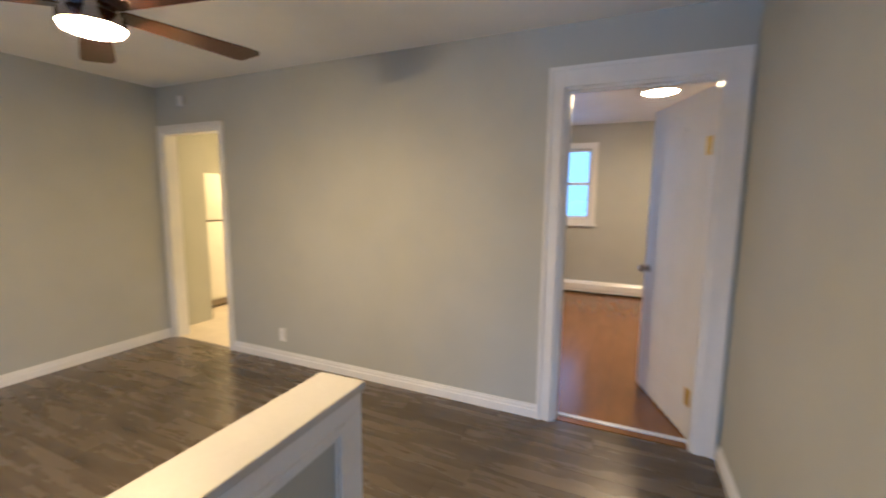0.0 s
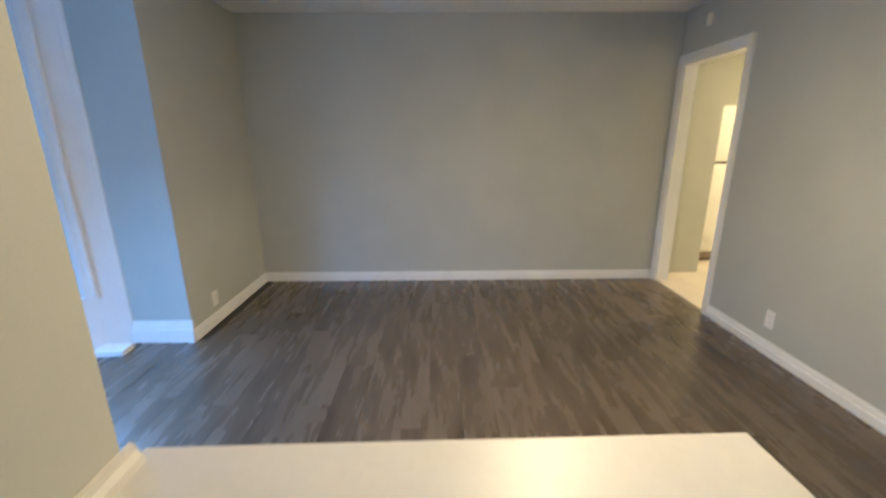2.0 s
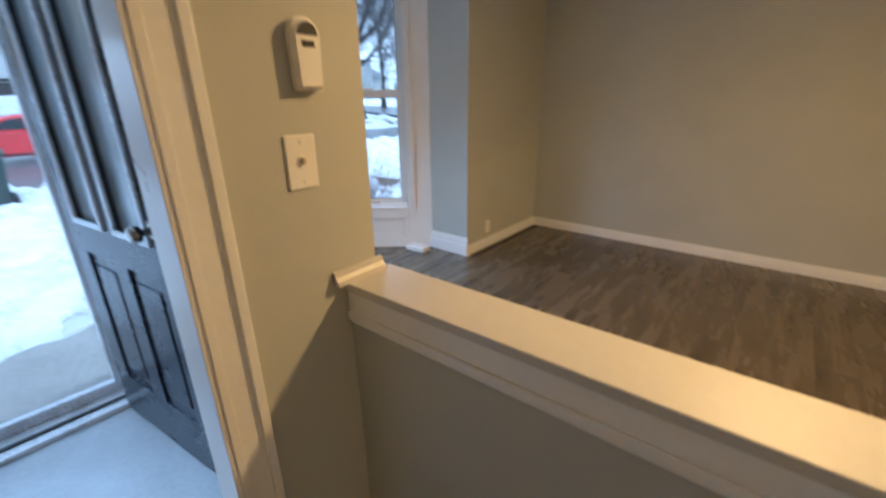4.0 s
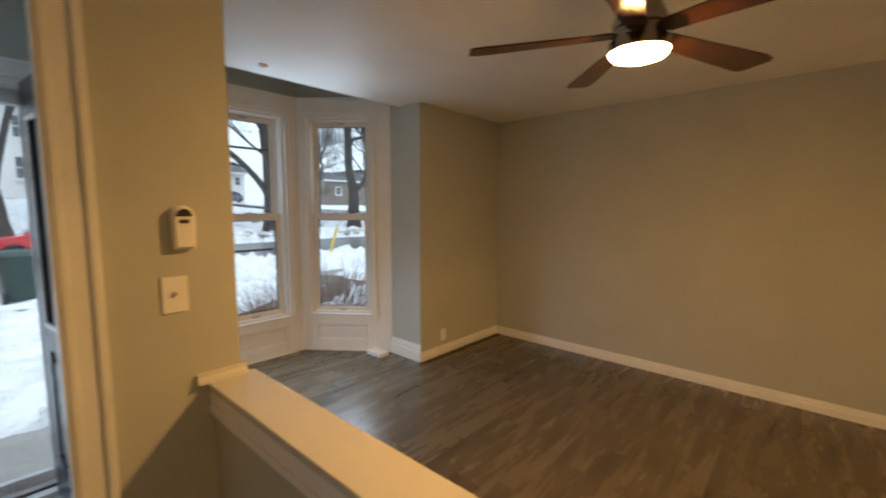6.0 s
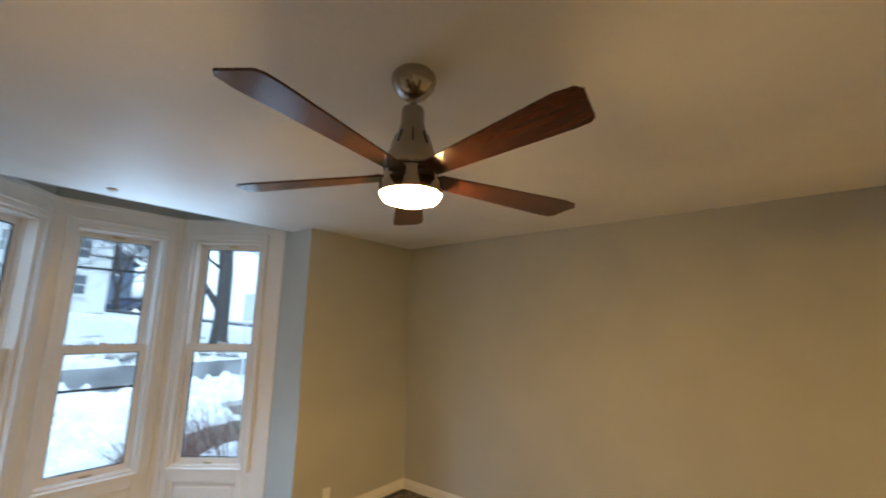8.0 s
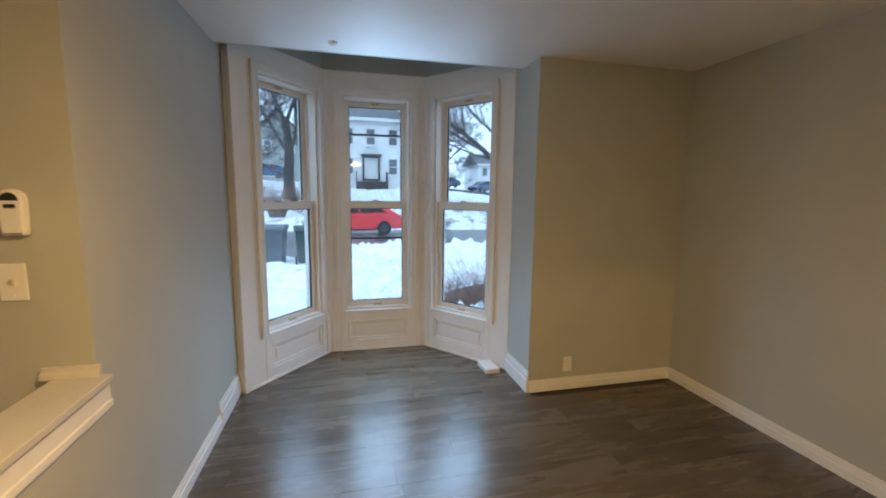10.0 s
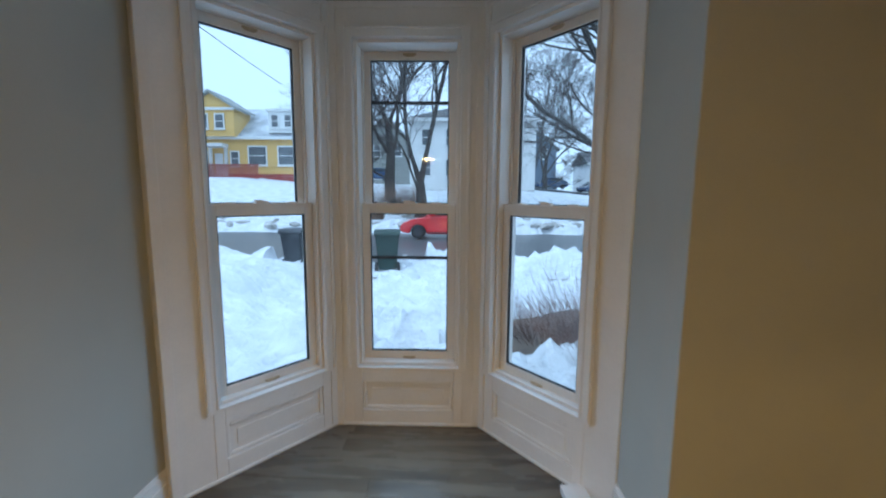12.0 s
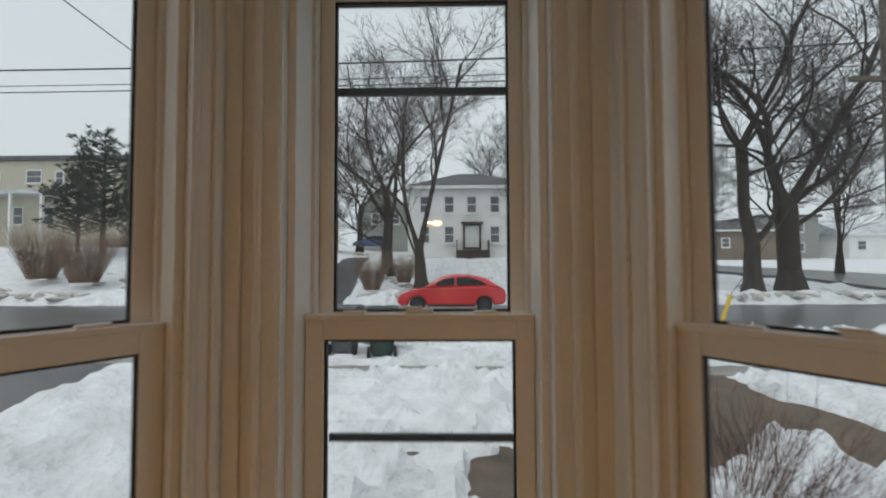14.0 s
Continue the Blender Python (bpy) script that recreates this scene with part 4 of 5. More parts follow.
slab("road", [(-400, -20.9), (400, -20.9), (400, -10.9), (-400, -10.9)], -0.40, M_ASPHALT, "wet dark asphalt road", "road")
slab("driveway", [(3.3, -9.28), (13.5, -9.28), (13.5, -1.0), (4.41, -1.0), (4.41, -3.61), (3.3, -3.66)], -0.47, M_ASPHALT, "wet dark asphalt driveway", "driveway")
slab("pavement_drive", [(3.3, -10.1), (13.5, -10.1), (13.5, -9.3), (3.3, -9.3)], -0.46, M_WALK, "wet brownish pavement across the drive", "pavement")
slab("pavement", [(-60, -9.2), (3.2, -9.2), (3.2, -8.45), (-60, -8.45)], -0.45, M_WALK, "wet grey concrete pavement strip", "pavement")
slab("front_walk", [(-4.2, -3.9), (4.4, -3.6), (4.4, -1.05), (-4.2, -1.05)], -0.47, M_WALK, "wet concrete front walk", "pavement")
slab("front_step", [(-0.42, -1.62), (0.9, -1.62), (0.9, -1.06), (-0.42, -1.06)], -0.17, M_WALK, "concrete front step", "step")
slab("garden_path", [(-7.9, -8.44), (-4.22, -8.44), (-4.22, -1.05), (-7.9, -1.05)], -0.475, M_MUD, "muddy brown garden path between snow", "path")
slab("leaf_bed", [(-4.21, -8.44), (0.9, -8.44), (0.9, -3.92), (-4.21, -3.92)], -0.476, M_MUD, "brown leaf litter and dead grass showing through snow", "path")
bm = bmesh.new()
vs = [(bm.verts.new((4.2 + (-19 - y) * 0.12 + dx, y, ground_height(4.2 + (-19 - y) * 0.12 + dx, y) - 0.02)), ) for y in (-18.9, -21, -23.5, -26, -28.5, -31, -34, -38) for dx in (-1.0, 1.0)]
for i in range(0, len(vs) - 2, 2):
    bm.faces.new((vs[i][0], vs[i + 1][0], vs[i + 3][0], vs[i + 2][0]))
bmesh.ops.solidify(bm, geom=list(bm.faces), thickness=0.08)
structure("neighbour_drive", bm, M_ASPHALT, "grey drive climbing beside the white house", "driveway")

STREET = ((-31, -19.5), (-32, -25), (-32, -31), (-31, -37), (-28.5, -43), (-24, -48.5), (-17, -52.5), (-8, -55), (2, -56))
bm = bmesh.new()
rows = []
for i, (x, y) in enumerate(STREET):
    (ax, ay), (bx, by) = STREET[max(0, i - 1)], STREET[min(len(STREET) - 1, i + 1)]
    n = Vector((ay - by, bx - ax, 0)).normalized()
    rows.append([bm.verts.new((x + n.x * k, y + n.y * k, ground_height(x + n.x * k, y + n.y * k) + 0.24)) for k in (-4.8, -2.4, 0, 2.4, 4.8)])
for p, q in zip(rows, rows[1:]):
    for i in range(4):
        bm.faces.new((p[i], p[i + 1], q[i + 1], q[i]))
bmesh.ops.recalc_face_normals(bm, faces=bm.faces)
bmesh.ops.solidify(bm, geom=list(bm.faces), thickness=0.3)
structure("side_street", bm, M_ASPHALT, "wet grey side street bending up the hill", "road")



def ploughed_snow(name, label, xs, y0, y1, count, seed):
    """Grey clods thrown up along a kerb."""
    rng = random.Random(seed)
    bm = bmesh.new()
    for _ in range(count):
        x, y = rng.uniform(*xs), rng.uniform(y0, y1)
        if 2.6 < x < 6.2 or -37.5 < x < -25:
            continue
        sx, sy, sz = rng.uniform(0.15, 0.55), rng.uniform(0.15, 0.45), rng.uniform(0.08, 0.24)
        r = bmesh.ops.create_icosphere(bm, subdivisions=1, radius=1.0)
        z = ground_height(x, y) + 0.30 * math.exp(-((y + 21.0) / 0.7) ** 2)
        turn = Matrix.Rotation(rng.uniform(0, 6.283), 4, "Z")
        for v in r["verts"]:
            v.co *= rng.uniform(0.72, 1.12)
        bmesh.ops.transform(bm, matrix=Matrix.Translation((x, y, z)) @ turn @ Matrix.Diagonal((sx, sy, sz, 1)), verts=r["verts"])
    tagged(part(name, bm, M_SLUSH, smooth=True), label, "snow", kind="stuff")


ploughed_snow("ploughed_snow", "dirty grey clods of ploughed snow along the kerb", (-25, 34), -22.6, -20.5, 420, 31)
ploughed_snow("snow_clods", "scattered dirty snow clods on the bank", (-24, 34), -27.5, -22.6, 150, 32)

# ---- trees and shrubs ----


def grow_tree(seed, trunk, limbs, spread=0.55, twig=5):
    """A bare tree: trunk points (x, y, z, radius); limbs (start index, direction, length, radius)."""
    rng = random.Random(seed)
    wood, fine = bmesh.new(), bmesh.new()

    def limb(p, d, length, r, level):
        n = (11, 8, 5, 3, 2)[min(level, 4)]
        seg = length / n
        bend = Vector((rng.uniform(-1, 1), rng.uniform(-1, 1), rng.uniform(-0.35, 0.75))) * (0.11 + 0.05 * level)
        last = 0.42 if level < 2 else 0.30
        for i in range(n):
            if rng.random() < 0.45:
                bend = Vector((rng.uniform(-1, 1), rng.uniform(-1, 1), rng.uniform(-0.45, 0.85))) * (0.17 + 0.06 * level)
            d = (d + bend).normalized()
            q = p + d * seg
            r2 = max(0.006, r * (1 - (1 - last) / n))
            tube(wood if level < 2 else fine, p, q, r * (1.45 if i == 0 and level < 2 else 1.12 if i == 1 and level < 1 else 1), r2 * (1.12 if i == 0 and level < 1 else 1), 8 if level < 1 else (5 if level < 2 else 3))
            if level < twig and i >= (2 if level < 1 else 1) or (level == twig - 1 and level > 1):
                for k in range(2 if level == 2 else 1):
                    side = d.cross(Vector((rng.uniform(-1, 1), rng.uniform(-1, 1), rng.uniform(-1, 1)))).normalized()
                    side.z = side.z * 0.7 + 0.15
                    f = 1 - 0.45 * i / n
                    limb(q, (d * (1 - spread) + side * spread).normalized(), length * f * rng.uniform(0.42, 0.74), max(0.008, r2 * rng.uniform(0.36, 0.64)), level + 1)
            p, r = q, r2

    for a, b in zip(trunk, trunk[1:]):
        tube(wood, a[:3], b[:3], a[3], b[3], 12)
    tx, ty, tz, tr = trunk[-1]
    for h0, h1, r0, r1 in ((0, 0.45, 1.0, 0.78), (0.45, 0.85, 0.78, 0.45), (0.85, 1.1, 0.45, 0.10)):
        tube(wood, (tx, ty, tz + h0 * tr * 1.6), (tx, ty, tz + h1 * tr * 1.6), tr * r0, tr * r1, 12)
    x, y, z, r = trunk[0]
    for k in range(5):
        an = k * 1.257 + rng.random()
        tube(wood, (x + math.cos(an) * r * 1.05, y + math.sin(an) * r * 1.05, z - 0.15), (x + math.cos(an) * r * 0.45, y + math.sin(an) * r * 0.45, z + r * 1.6), r * 0.32, r * 0.42, 6)
    for i, d, length, r in limbs:
        limb(Vector(trunk[i][:3]), Vector(d).normalized(), length * 1.1, r * 0.74, 0)
    return wood, fine


def tree(label, at, seed, trunk, limbs, spread=0.55, twig=4):
    t = thing("tree", label, "tree", at, group="bare street trees")
    w, f = grow_tree(seed, trunk, limbs, spread, twig)
    part("trunk", w, M_BARK, t, smooth=True)
    part("crown", f, M_TWIG, t)
    return t


# the pair before the white house
tree_a = tree("bare dark tree beside the white house", pose(2.2, -27, 0.9), 3, [(0, 0, 0, 0.42), (0.05, 0, 1.6, 0.34), (-0.05, 0, 3.2, 0.30), (0.1, 0, 5.0, 0.22)], [(2, (0.7, 0.1, 0.8), 6.0, 0.17), (2, (-0.55, 0.2, 1.0), 6.5, 0.18), (3, (0.25, -0.3, 1.0), 6.5, 0.17), (3, (-0.3, 0.3, 1.1), 6.0, 0.15), (1, (0.9, -0.2, 0.7), 4.0, 0.10)])
tree_b = tree("bare two-stemmed tree near the road", pose(-0.2, -23, 0.3), 11, [(0, 0, 0, 0.36), (0.05, 0, 1.1, 0.30), (0.1, 0, 1.9, 0.24)], [(2, (0.32, 0.0, 1.0), 8.5, 0.19), (2, (-0.20, 0.1, 1.0), 9.0, 0.20), (1, (0.5, 0.1, 0.9), 6.0, 0.10)], 0.42)
# three great trees across the road
tree("tall bare tree with mossy forked limbs", pose(-12.1, -24, 0.0), 21, [(0, 0, 0, 0.52), (-0.05, 0, 2.0, 0.42), (-0.02, 0, 4.6, 0.40), (0.12, 0, 6.2, 0.42)], [(3, (0.72, 0.1, 0.9), 8.0, 0.30), (3, (0.12, -0.2, 1.0), 8.0, 0.26), (3, (-0.6, 0.1, 0.95), 8.5, 0.30), (1, (0.62, 0.0, 1.0), 8.0, 0.27), (2, (0.95, -0.2, 0.45), 5.0, 0.11)])
tree("tall bare street tree on a snow bank", pose(-18.5, -24, -0.1), 5, [(0, 0, 0, 0.50), (0.05, 0, 1.2, 0.42), (0.0, 0, 2.7, 0.37), (0.42, 0, 4.6, 0.29), (0.40, 0, 6.4, 0.28), (0.45, 0, 8.0, 0.30)], [(2, (-0.85, 0.1, 0.6), 6.0, 0.24), (5, (0.75, 0.1, 0.5), 5.5, 0.15), (5, (-0.18, 0.2, 1.0), 8.0, 0.24), (5, (-0.7, -0.2, 0.45), 6.5, 0.16), (4, (-0.75, 0.3, 0.35), 5.5, 0.15), (5, (0.22, -0.2, 1.0), 7.0, 0.17)])
tree("thick-trunked bare tree on a snow bank", pose(-20.9, -24.5, 0.0), 9, [(0, 0, 0, 0.66), (0, 0, 1.0, 0.55), (0.05, 0, 3.4, 0.53), (0.1, 0, 4.6, 0.56)], [(3, (0.6, 0.1, 0.95), 8.5, 0.30), (3, (0.12, -0.2, 1.0), 9.0, 0.32), (3, (-0.5, 0.2, 0.95), 9.0, 0.32), (3, (-0.9, -0.1, 0.7), 8.0, 0.28), (2, (-0.95, 0.0, 0.35), 5.5, 0.17)])
copy_thing(tree_b, pose(-33.5, -35, 0.2, 0, 0, 70))
copy_thing(tree_a, pose(-13.5, -52, 1.0, 0, 0, 150))
copy_thing(tree_a, pose(-26, -42, 0.3, 0, 0, 40))
copy_thing(tree_b, pose(-10.5, -46, 2.2, 0, 0, 200))
copy_thing(tree_a, pose(8.6, -48, 3.0, 0, 0, 220))
copy_thing(tree_b, pose(-6.5, -52, 3.4, 0, 0, 300))


def shrub(label, at, seed, n, height, spread, mat, r=0.006, group=""):
    s = thing("shrub", label, "shrub", at, group)
    rng = random.Random(seed)
    bm = bmesh.new()
    for _ in range(n):
        a, lean = rng.uniform(0, 6.283), rng.random() ** 0.6
        ro = 0.30 * spread * rng.random() ** 0.5
        p = Vector((math.cos(a) * ro, math.sin(a) * ro, -0.08))
        d = Vector((math.cos(a) * lean * 0.7 * spread / height, math.sin(a) * lean * 0.7 * spread / height, 1.0)).normalized()
        h, rr = height * rng.uniform(0.40, 1.08), r * rng.uniform(0.7, 1.3)
        for i in range(4):
            q = p + d * h / 4
            tube(bm, p, q, rr, rr * 0.75, 3)
            if i > 0:
                for _k in range(2):
                    dd = (d + Vector((rng.uniform(-1, 1), rng.uniform(-1, 1), rng.uniform(-0.1, 0.5))) * 0.55).normalized()
                    e = q + dd * h * rng.uniform(0.12, 0.28)
                    tube(bm, q, e, rr * 0.6, rr * 0.3, 3)
            p, rr = q, rr * 0.75
            d = (d + Vector((rng.uniform(-1, 1), rng.uniform(-1, 1), 0.2)) * 0.16).normalized()
    part("branchwork", bm, mat, s)
    return s


shrub("leafless brown twiggy shrub in the snow", pose(-3.75, -4.15, -0.35), 4, 340, 0.98, 1.65, M_REDTWIG, 0.0042, "garden shrubs")
shrub("leafless reddish shrub beside the path", pose(-3.2, -5.0, -0.42), 6, 220, 0.66, 1.3, M_REDTWIG, 0.004, "garden shrubs")
shrub("leafless brown shrub beside the path", pose(-4.75, -5.25, -0.42), 8, 100, 0.6, 0.7, M_TWIG, 0.004, "garden shrubs")
sh = shrub("tall bare tan shrub across the road", pose(19.0, -24, 0.6), 12, 620, 3.0, 2.2, M_TANTWIG, 0.008, "roadside shrubs")
copy_thing(sh, pose(22.5, -25, 0.8, 0, 0, 80))
copy_thing(sh, pose(2.4, -22.8, 0.2, 0, 0, 120) @ Matrix.Scale(0.62, 4))
copy_thing(sh, pose(0.9, -24.6, 0.5, 0, 0, 30) @ Matrix.Scale(0.55, 4))
hd = shrub("dark red leafless hedge shrub", pose(25.5, -36.5, 1.8), 15, 420, 2.6, 2.2, M_REDTWIG, 0.013, "hedge before the yellow house")
for hx in (23.6, 21.8, 27.4):
    copy_thing(hd, pose(hx, -36.8, 1.7, 0, 0, hx * 50))


def fir(label, at, seed, height, width, base):
    t = thing("fir_tree", label, "tree", at, group="firs")
    rng = random.Random(seed)
    bm = bmesh.new()
    tube(bm, (0, 0, -0.3), (0, 0, height * 0.96), height * 0.022, 0.03, 7)
    part("trunk", bm, M_BARK, t)
    bm, limbs = bmesh.new(), bmesh.new()
    tiers = 15
    for i in range(tiers):
        g = i / (tiers - 1)
        z = base + (height * 0.97 - base) * g
        reach = width * (0.14 + 0.86 * min(1.0, (1 - g) * 2.1) ** 0.75)
        for k in range(7 if g < 0.8 else 5):
            a = k * 6.283 / 7 + i * 1.3 + rng.uniform(-0.4, 0.4)
            ln = reach * rng.uniform(0.45, 1.12)
            tip = Vector((math.cos(a) * ln, math.sin(a) * ln, z + 0.18 * ln + rng.uniform(-0.2, 0.3)))
            tube(limbs, (0, 0, z - 0.15 * ln), tip, 0.05, 0.02, 4)
            for j in range(max(2, int(ln * 2.6))):
                f = 1 - 0.62 * j / max(2, int(ln * 2.6))
                c = Vector((tip.x * f, tip.y * f, z + (tip.z - z) * f)) + Vector((rng.uniform(-0.3, 0.3), rng.uniform(-0.3, 0.3), rng.uniform(-0.08, 0.22)))
                for _ in range(24):
                    d = Vector((rng.uniform(-1, 1), rng.uniform(-1, 1), rng.uniform(-0.35, 1))).normalized() * rng.uniform(0.22, 0.46)
                    w = d.cross(Vector((rng.uniform(-1, 1), rng.uniform(-1, 1), 1))).normalized() * 0.035
                    bm.faces.new((bm.verts.new(c - w), bm.verts.new(c + w), bm.verts.new(c + d)))
    part("limbs", limbs, M_BARK, t)
    part("crown", bm, M_NEEDLE, t)
    return t


fir_a = fir("dark green pine across the road", pose(24.0, -31, 1.6), 2, 10.0, 3.3, 3.4)
copy_thing(fir_a, pose(26.8, -32, 1.6, 0, 0, 100) @ Matrix.Scale(0.72, 4))
copy_thing(fir_a, pose(21.6, -31.5, 1.5, 0, 0, 200) @ Matrix.Scale(0.62, 4))
copy_thing(fir_a, pose(32.6, -53, 3.5, 0, 0, 50) @ Matrix.Scale(1.22, 4))
copy_thing(fir_a, pose(35.0, -53, 3.5, 0, 0, 150) @ Matrix.Scale(1.15, 4))

# ---- houses ----


def far_window(parent, x, y, z, w, h, trim=0.13, split=True):
    """A sash window on a wall that faces +y."""
    bm = bmesh.new()
    frame_ring(bm, x - w / 2 - trim, x + w / 2 + trim, z - h / 2 - trim, z + h / 2 + trim, trim, y, y + 0.06)
    if split:
        box(bm, x - w / 2, x + w / 2, y, y + 0.05, z - 0.03, z + 0.03)
    wdw = part("window", bm, M_FARTRIM, parent)
    part("pane", cbox(x - w / 2, x + w / 2, y - 0.02, y + 0.02, z - h / 2, z + h / 2), M_FARPANE, wdw)
    part("sill", cbox(x - w / 2 - trim - 0.05, x + w / 2 + trim + 0.05, y, y + 0.14, z - h / 2 - trim - 0.08, z - h / 2 - trim), M_FARTRIM, wdw)


def siding(bm, x0, x1, y, z0, z1, pitch=0.16):
    """Lapped boards on a wall that faces +y."""
    z = z0
    while z < z1 - 0.02:
        e = min(z + pitch, z1)
        v = [bm.verts.new(c) for c in ((x0, y + 0.035, z), (x1, y + 0.035, z), (x1, y + 0.004, e), (x0, y + 0.004, e), (x0, y, z), (x1, y, z))]
        bm.faces.new(v[:4])
        bm.faces.new((v[4], v[5], v[1], v[0]))
        z = e


def house(label, x0, x1, yf, depth, z0, ze, rise, mat, roof_mat, windows, roof="hip", group="houses across the road", over=0.4):
    h = thing("house", label, "house", pose(0, 0, 0), group)
    bm = bmesh.new()
    box(bm, x0, x1, yf - depth, yf, z0 - 1.5, ze)
    if roof == "gable":
        xm = (x0 + x1) / 2
        prism(bm, [(x0, ze), (x1, ze), (xm, ze + rise)], yf - depth, yf, Matrix(((1, 0, 0, 0), (0, 0, 1, 0), (0, 1, 0, 0), (0, 0, 0, 1))))
    part("wall", bm, mat, h)
    bm = bmesh.new()
    siding(bm, x0, x1, yf, z0, ze)
    tagged(part("siding", bm, mat, h), kind="stuff")
    bm = bmesh.new()
    a, b, c, d = x0 - over, x1 + over, yf - depth - over, yf + over
    if roof == "hip":
        k = min((b - a), (d - c)) / 2
        v = [bm.verts.new(p) for p in ((a, c, ze), (b, c, ze), (b, d, ze), (a, d, ze), (a + k, (c + d) / 2, ze + rise), (b - k, (c + d) / 2, ze + rise))]
        for f in ((3, 2, 5, 4), (1, 0, 4, 5), (0, 3, 4), (2, 1, 5), (0, 1, 2, 3)):
            bm.faces.new([v[i] for i in f])
    elif roof == "side":
        v = [bm.verts.new(p) for p in ((a, c, ze), (b, c, ze), (b, d, ze), (a, d, ze), (a, (c + d) / 2, ze + rise), (b, (c + d) / 2, ze + rise))]
        for f in ((3, 2, 5, 4), (1, 0, 4, 5), (0, 3, 4), (2, 1, 5), (0, 1, 2, 3)):
            bm.faces.new([v[i] for i in f])
    elif roof == "flat":
        box(bm, a, b, c, d, ze, ze + rise)
    else:
        xm, t = (x0 + x1) / 2, 0.18
        s = rise / ((x1 - x0) / 2)
        for sg in (-1, 1):
            prism(bm, [(xm, ze + rise), (xm, ze + rise + t), (xm + sg * ((x1 - x0) / 2 + over), ze - s * over + t), (xm + sg * ((x1 - x0) / 2 + over), ze - s * over)], c, d, Matrix(((1, 0, 0, 0), (0, 0, 1, 0), (0, 1, 0, 0), (0, 0, 0, 1))))
    part("roof", bm, roof_mat, h)
    if roof in ("hip", "side"):
        part("fascia", cbox(x0 - over, x1 + over, yf + over - 0.05, yf + over + 0.02, ze - 0.25, ze + 0.03), M_FARTRIM, h)
    for w in windows:
        far_window(h, w[0], yf + 0.03, w[1], w[2], w[3])
    return h


wh = house("white two-storey house with dark hip roof", -9.3, 1.93, -37, 9, 2.1, 8.3, 2.1, M_SIDING, M_ROOF, [(x, z, 0.72, 1.35) for x in (-1.7, -5.7, -7.6) for z in (6.7, 4.05)] + [(-3.68, 6.7, 0.72, 1.35), (0.45, 6.7, 0.72, 1.35), (0.45, 4.05, 0.72, 1.35)])
bm = bmesh.new()
frame_ring(bm, -4.5, -2.9, 2.75, 5.0, 0.18, -36.97, -36.85)
box(bm, -4.65, -2.75, -36.97, -36.55, 4.95, 5.15)
part("door_surround", bm, M_DARKWOOD, wh, "dark entrance surround")
part("front_door", cbox(-4.1, -3.3, -36.98, -36.93, 2.75, 4.75), M_FARTRIM, wh)
bm = bmesh.new()
box(bm, -5.1, -2.3, -36.9, -35.4, 1.2, 2.65)
for k in range(4):
    box(bm, -4.3, -3.1, -35.4 + 0.3 * k, -35.1 + 0.3 * k, 1.0, 2.4 - 0.35 * k)
part("porch", bm, M_DARKWOOD, wh, "dark wooden entrance steps")
for px in (-5.05, -2.35):
    bm = bmesh.new()
    box(bm, px - 0.05, px + 0.05, -36.8, -35.4, 3.4, 3.5)
    for k in range(7):
        box(bm, px - 0.03, px + 0.03, -36.75 + 0.21 * k, -36.69 + 0.21 * k, 2.65, 3.4)
    part("railing", bm, M_DARKWOOD, wh)
part("foundation", cbox(-9.25, 1.9, -37.05, -36.94, 0.6, 2.05), M_GREYSID, wh)

yh = house("yellow house with white trim and snowy roof", 11.6, 27.5, -41, 9, 3.2, 7.2, 3.6, M_YELLOW, M_ROOFSNOW, [(25.3, 5.3, 1.0, 1.6), (23.1, 5.1, 0.7, 1.3), (19.9, 5.1, 0.7, 1.3), (17.6, 5.4, 1.7, 1.7), (14.6, 5.4, 1.7, 1.7)], "side")
bm = bmesh.new()
box(bm, 19.4, 23.8, -43.5, -40.2, 7.2, 9.9)
prism(bm, [(19.4, 9.9), (23.8, 9.9), (21.6, 11.3)], -43.5, -40.2, Matrix(((1, 0, 0, 0), (0, 0, 1, 0), (0, 1, 0, 0), (0, 0, 0, 1))))
gable = part("gable", bm, M_YELLOW, yh)
bm = bmesh.new()
siding(bm, 19.4, 23.8, -40.2, 7.2, 9.9)
tagged(part("siding", bm, M_YELLOW, gable), kind="stuff")
bm = bmesh.new()
for sg in (-1, 1):
    prism(bm, [(21.6, 11.3), (21.6, 11.55), (21.6 + sg * 2.7, 9.85), (21.6 + sg * 2.7, 9.6)], -43.6, -39.8, Matrix(((1, 0, 0, 0), (0, 0, 1, 0), (0, 1, 0, 0), (0, 0, 0, 1))))
part("roof", bm, M_GREYSID, gable)
part("band", cbox(19.3, 23.9, -40.2, -40.05, 9.65, 9.9), M_FARTRIM, gable)
for x in (20.8, 22.4):
    far_window(yh, x, -40.15, 8.6, 0.75, 1.25)
part("eave_band", cbox(11.5, 27.6, -41.0, -40.7, 7.0, 7.25), M_FARTRIM, yh)
for x0, x1 in ((24.0, 26.2), (13.6, 16.2)):
    bm = bmesh.new()
    box(bm, x0, x1, -43.5, -40.6, 7.6, 9.6)
    box(bm, x0 - 0.15, x1 + 0.15, -43.5, -40.4, 9.6, 9.85)
    part("dormer", bm, M_SIDING, yh, "white dormer")
    for x in (x0 + 0.65, x1 - 0.65):
        far_window(yh, x, -40.57, 8.7, 0.6, 1.1)
bm = bmesh.new()
frame_ring(bm, 20.6, 22.4, 3.2, 6.4, 0.25, -41, -40.7)
box(bm, 20.5, 22.5, -41, -39.9, 6.2, 6.5)
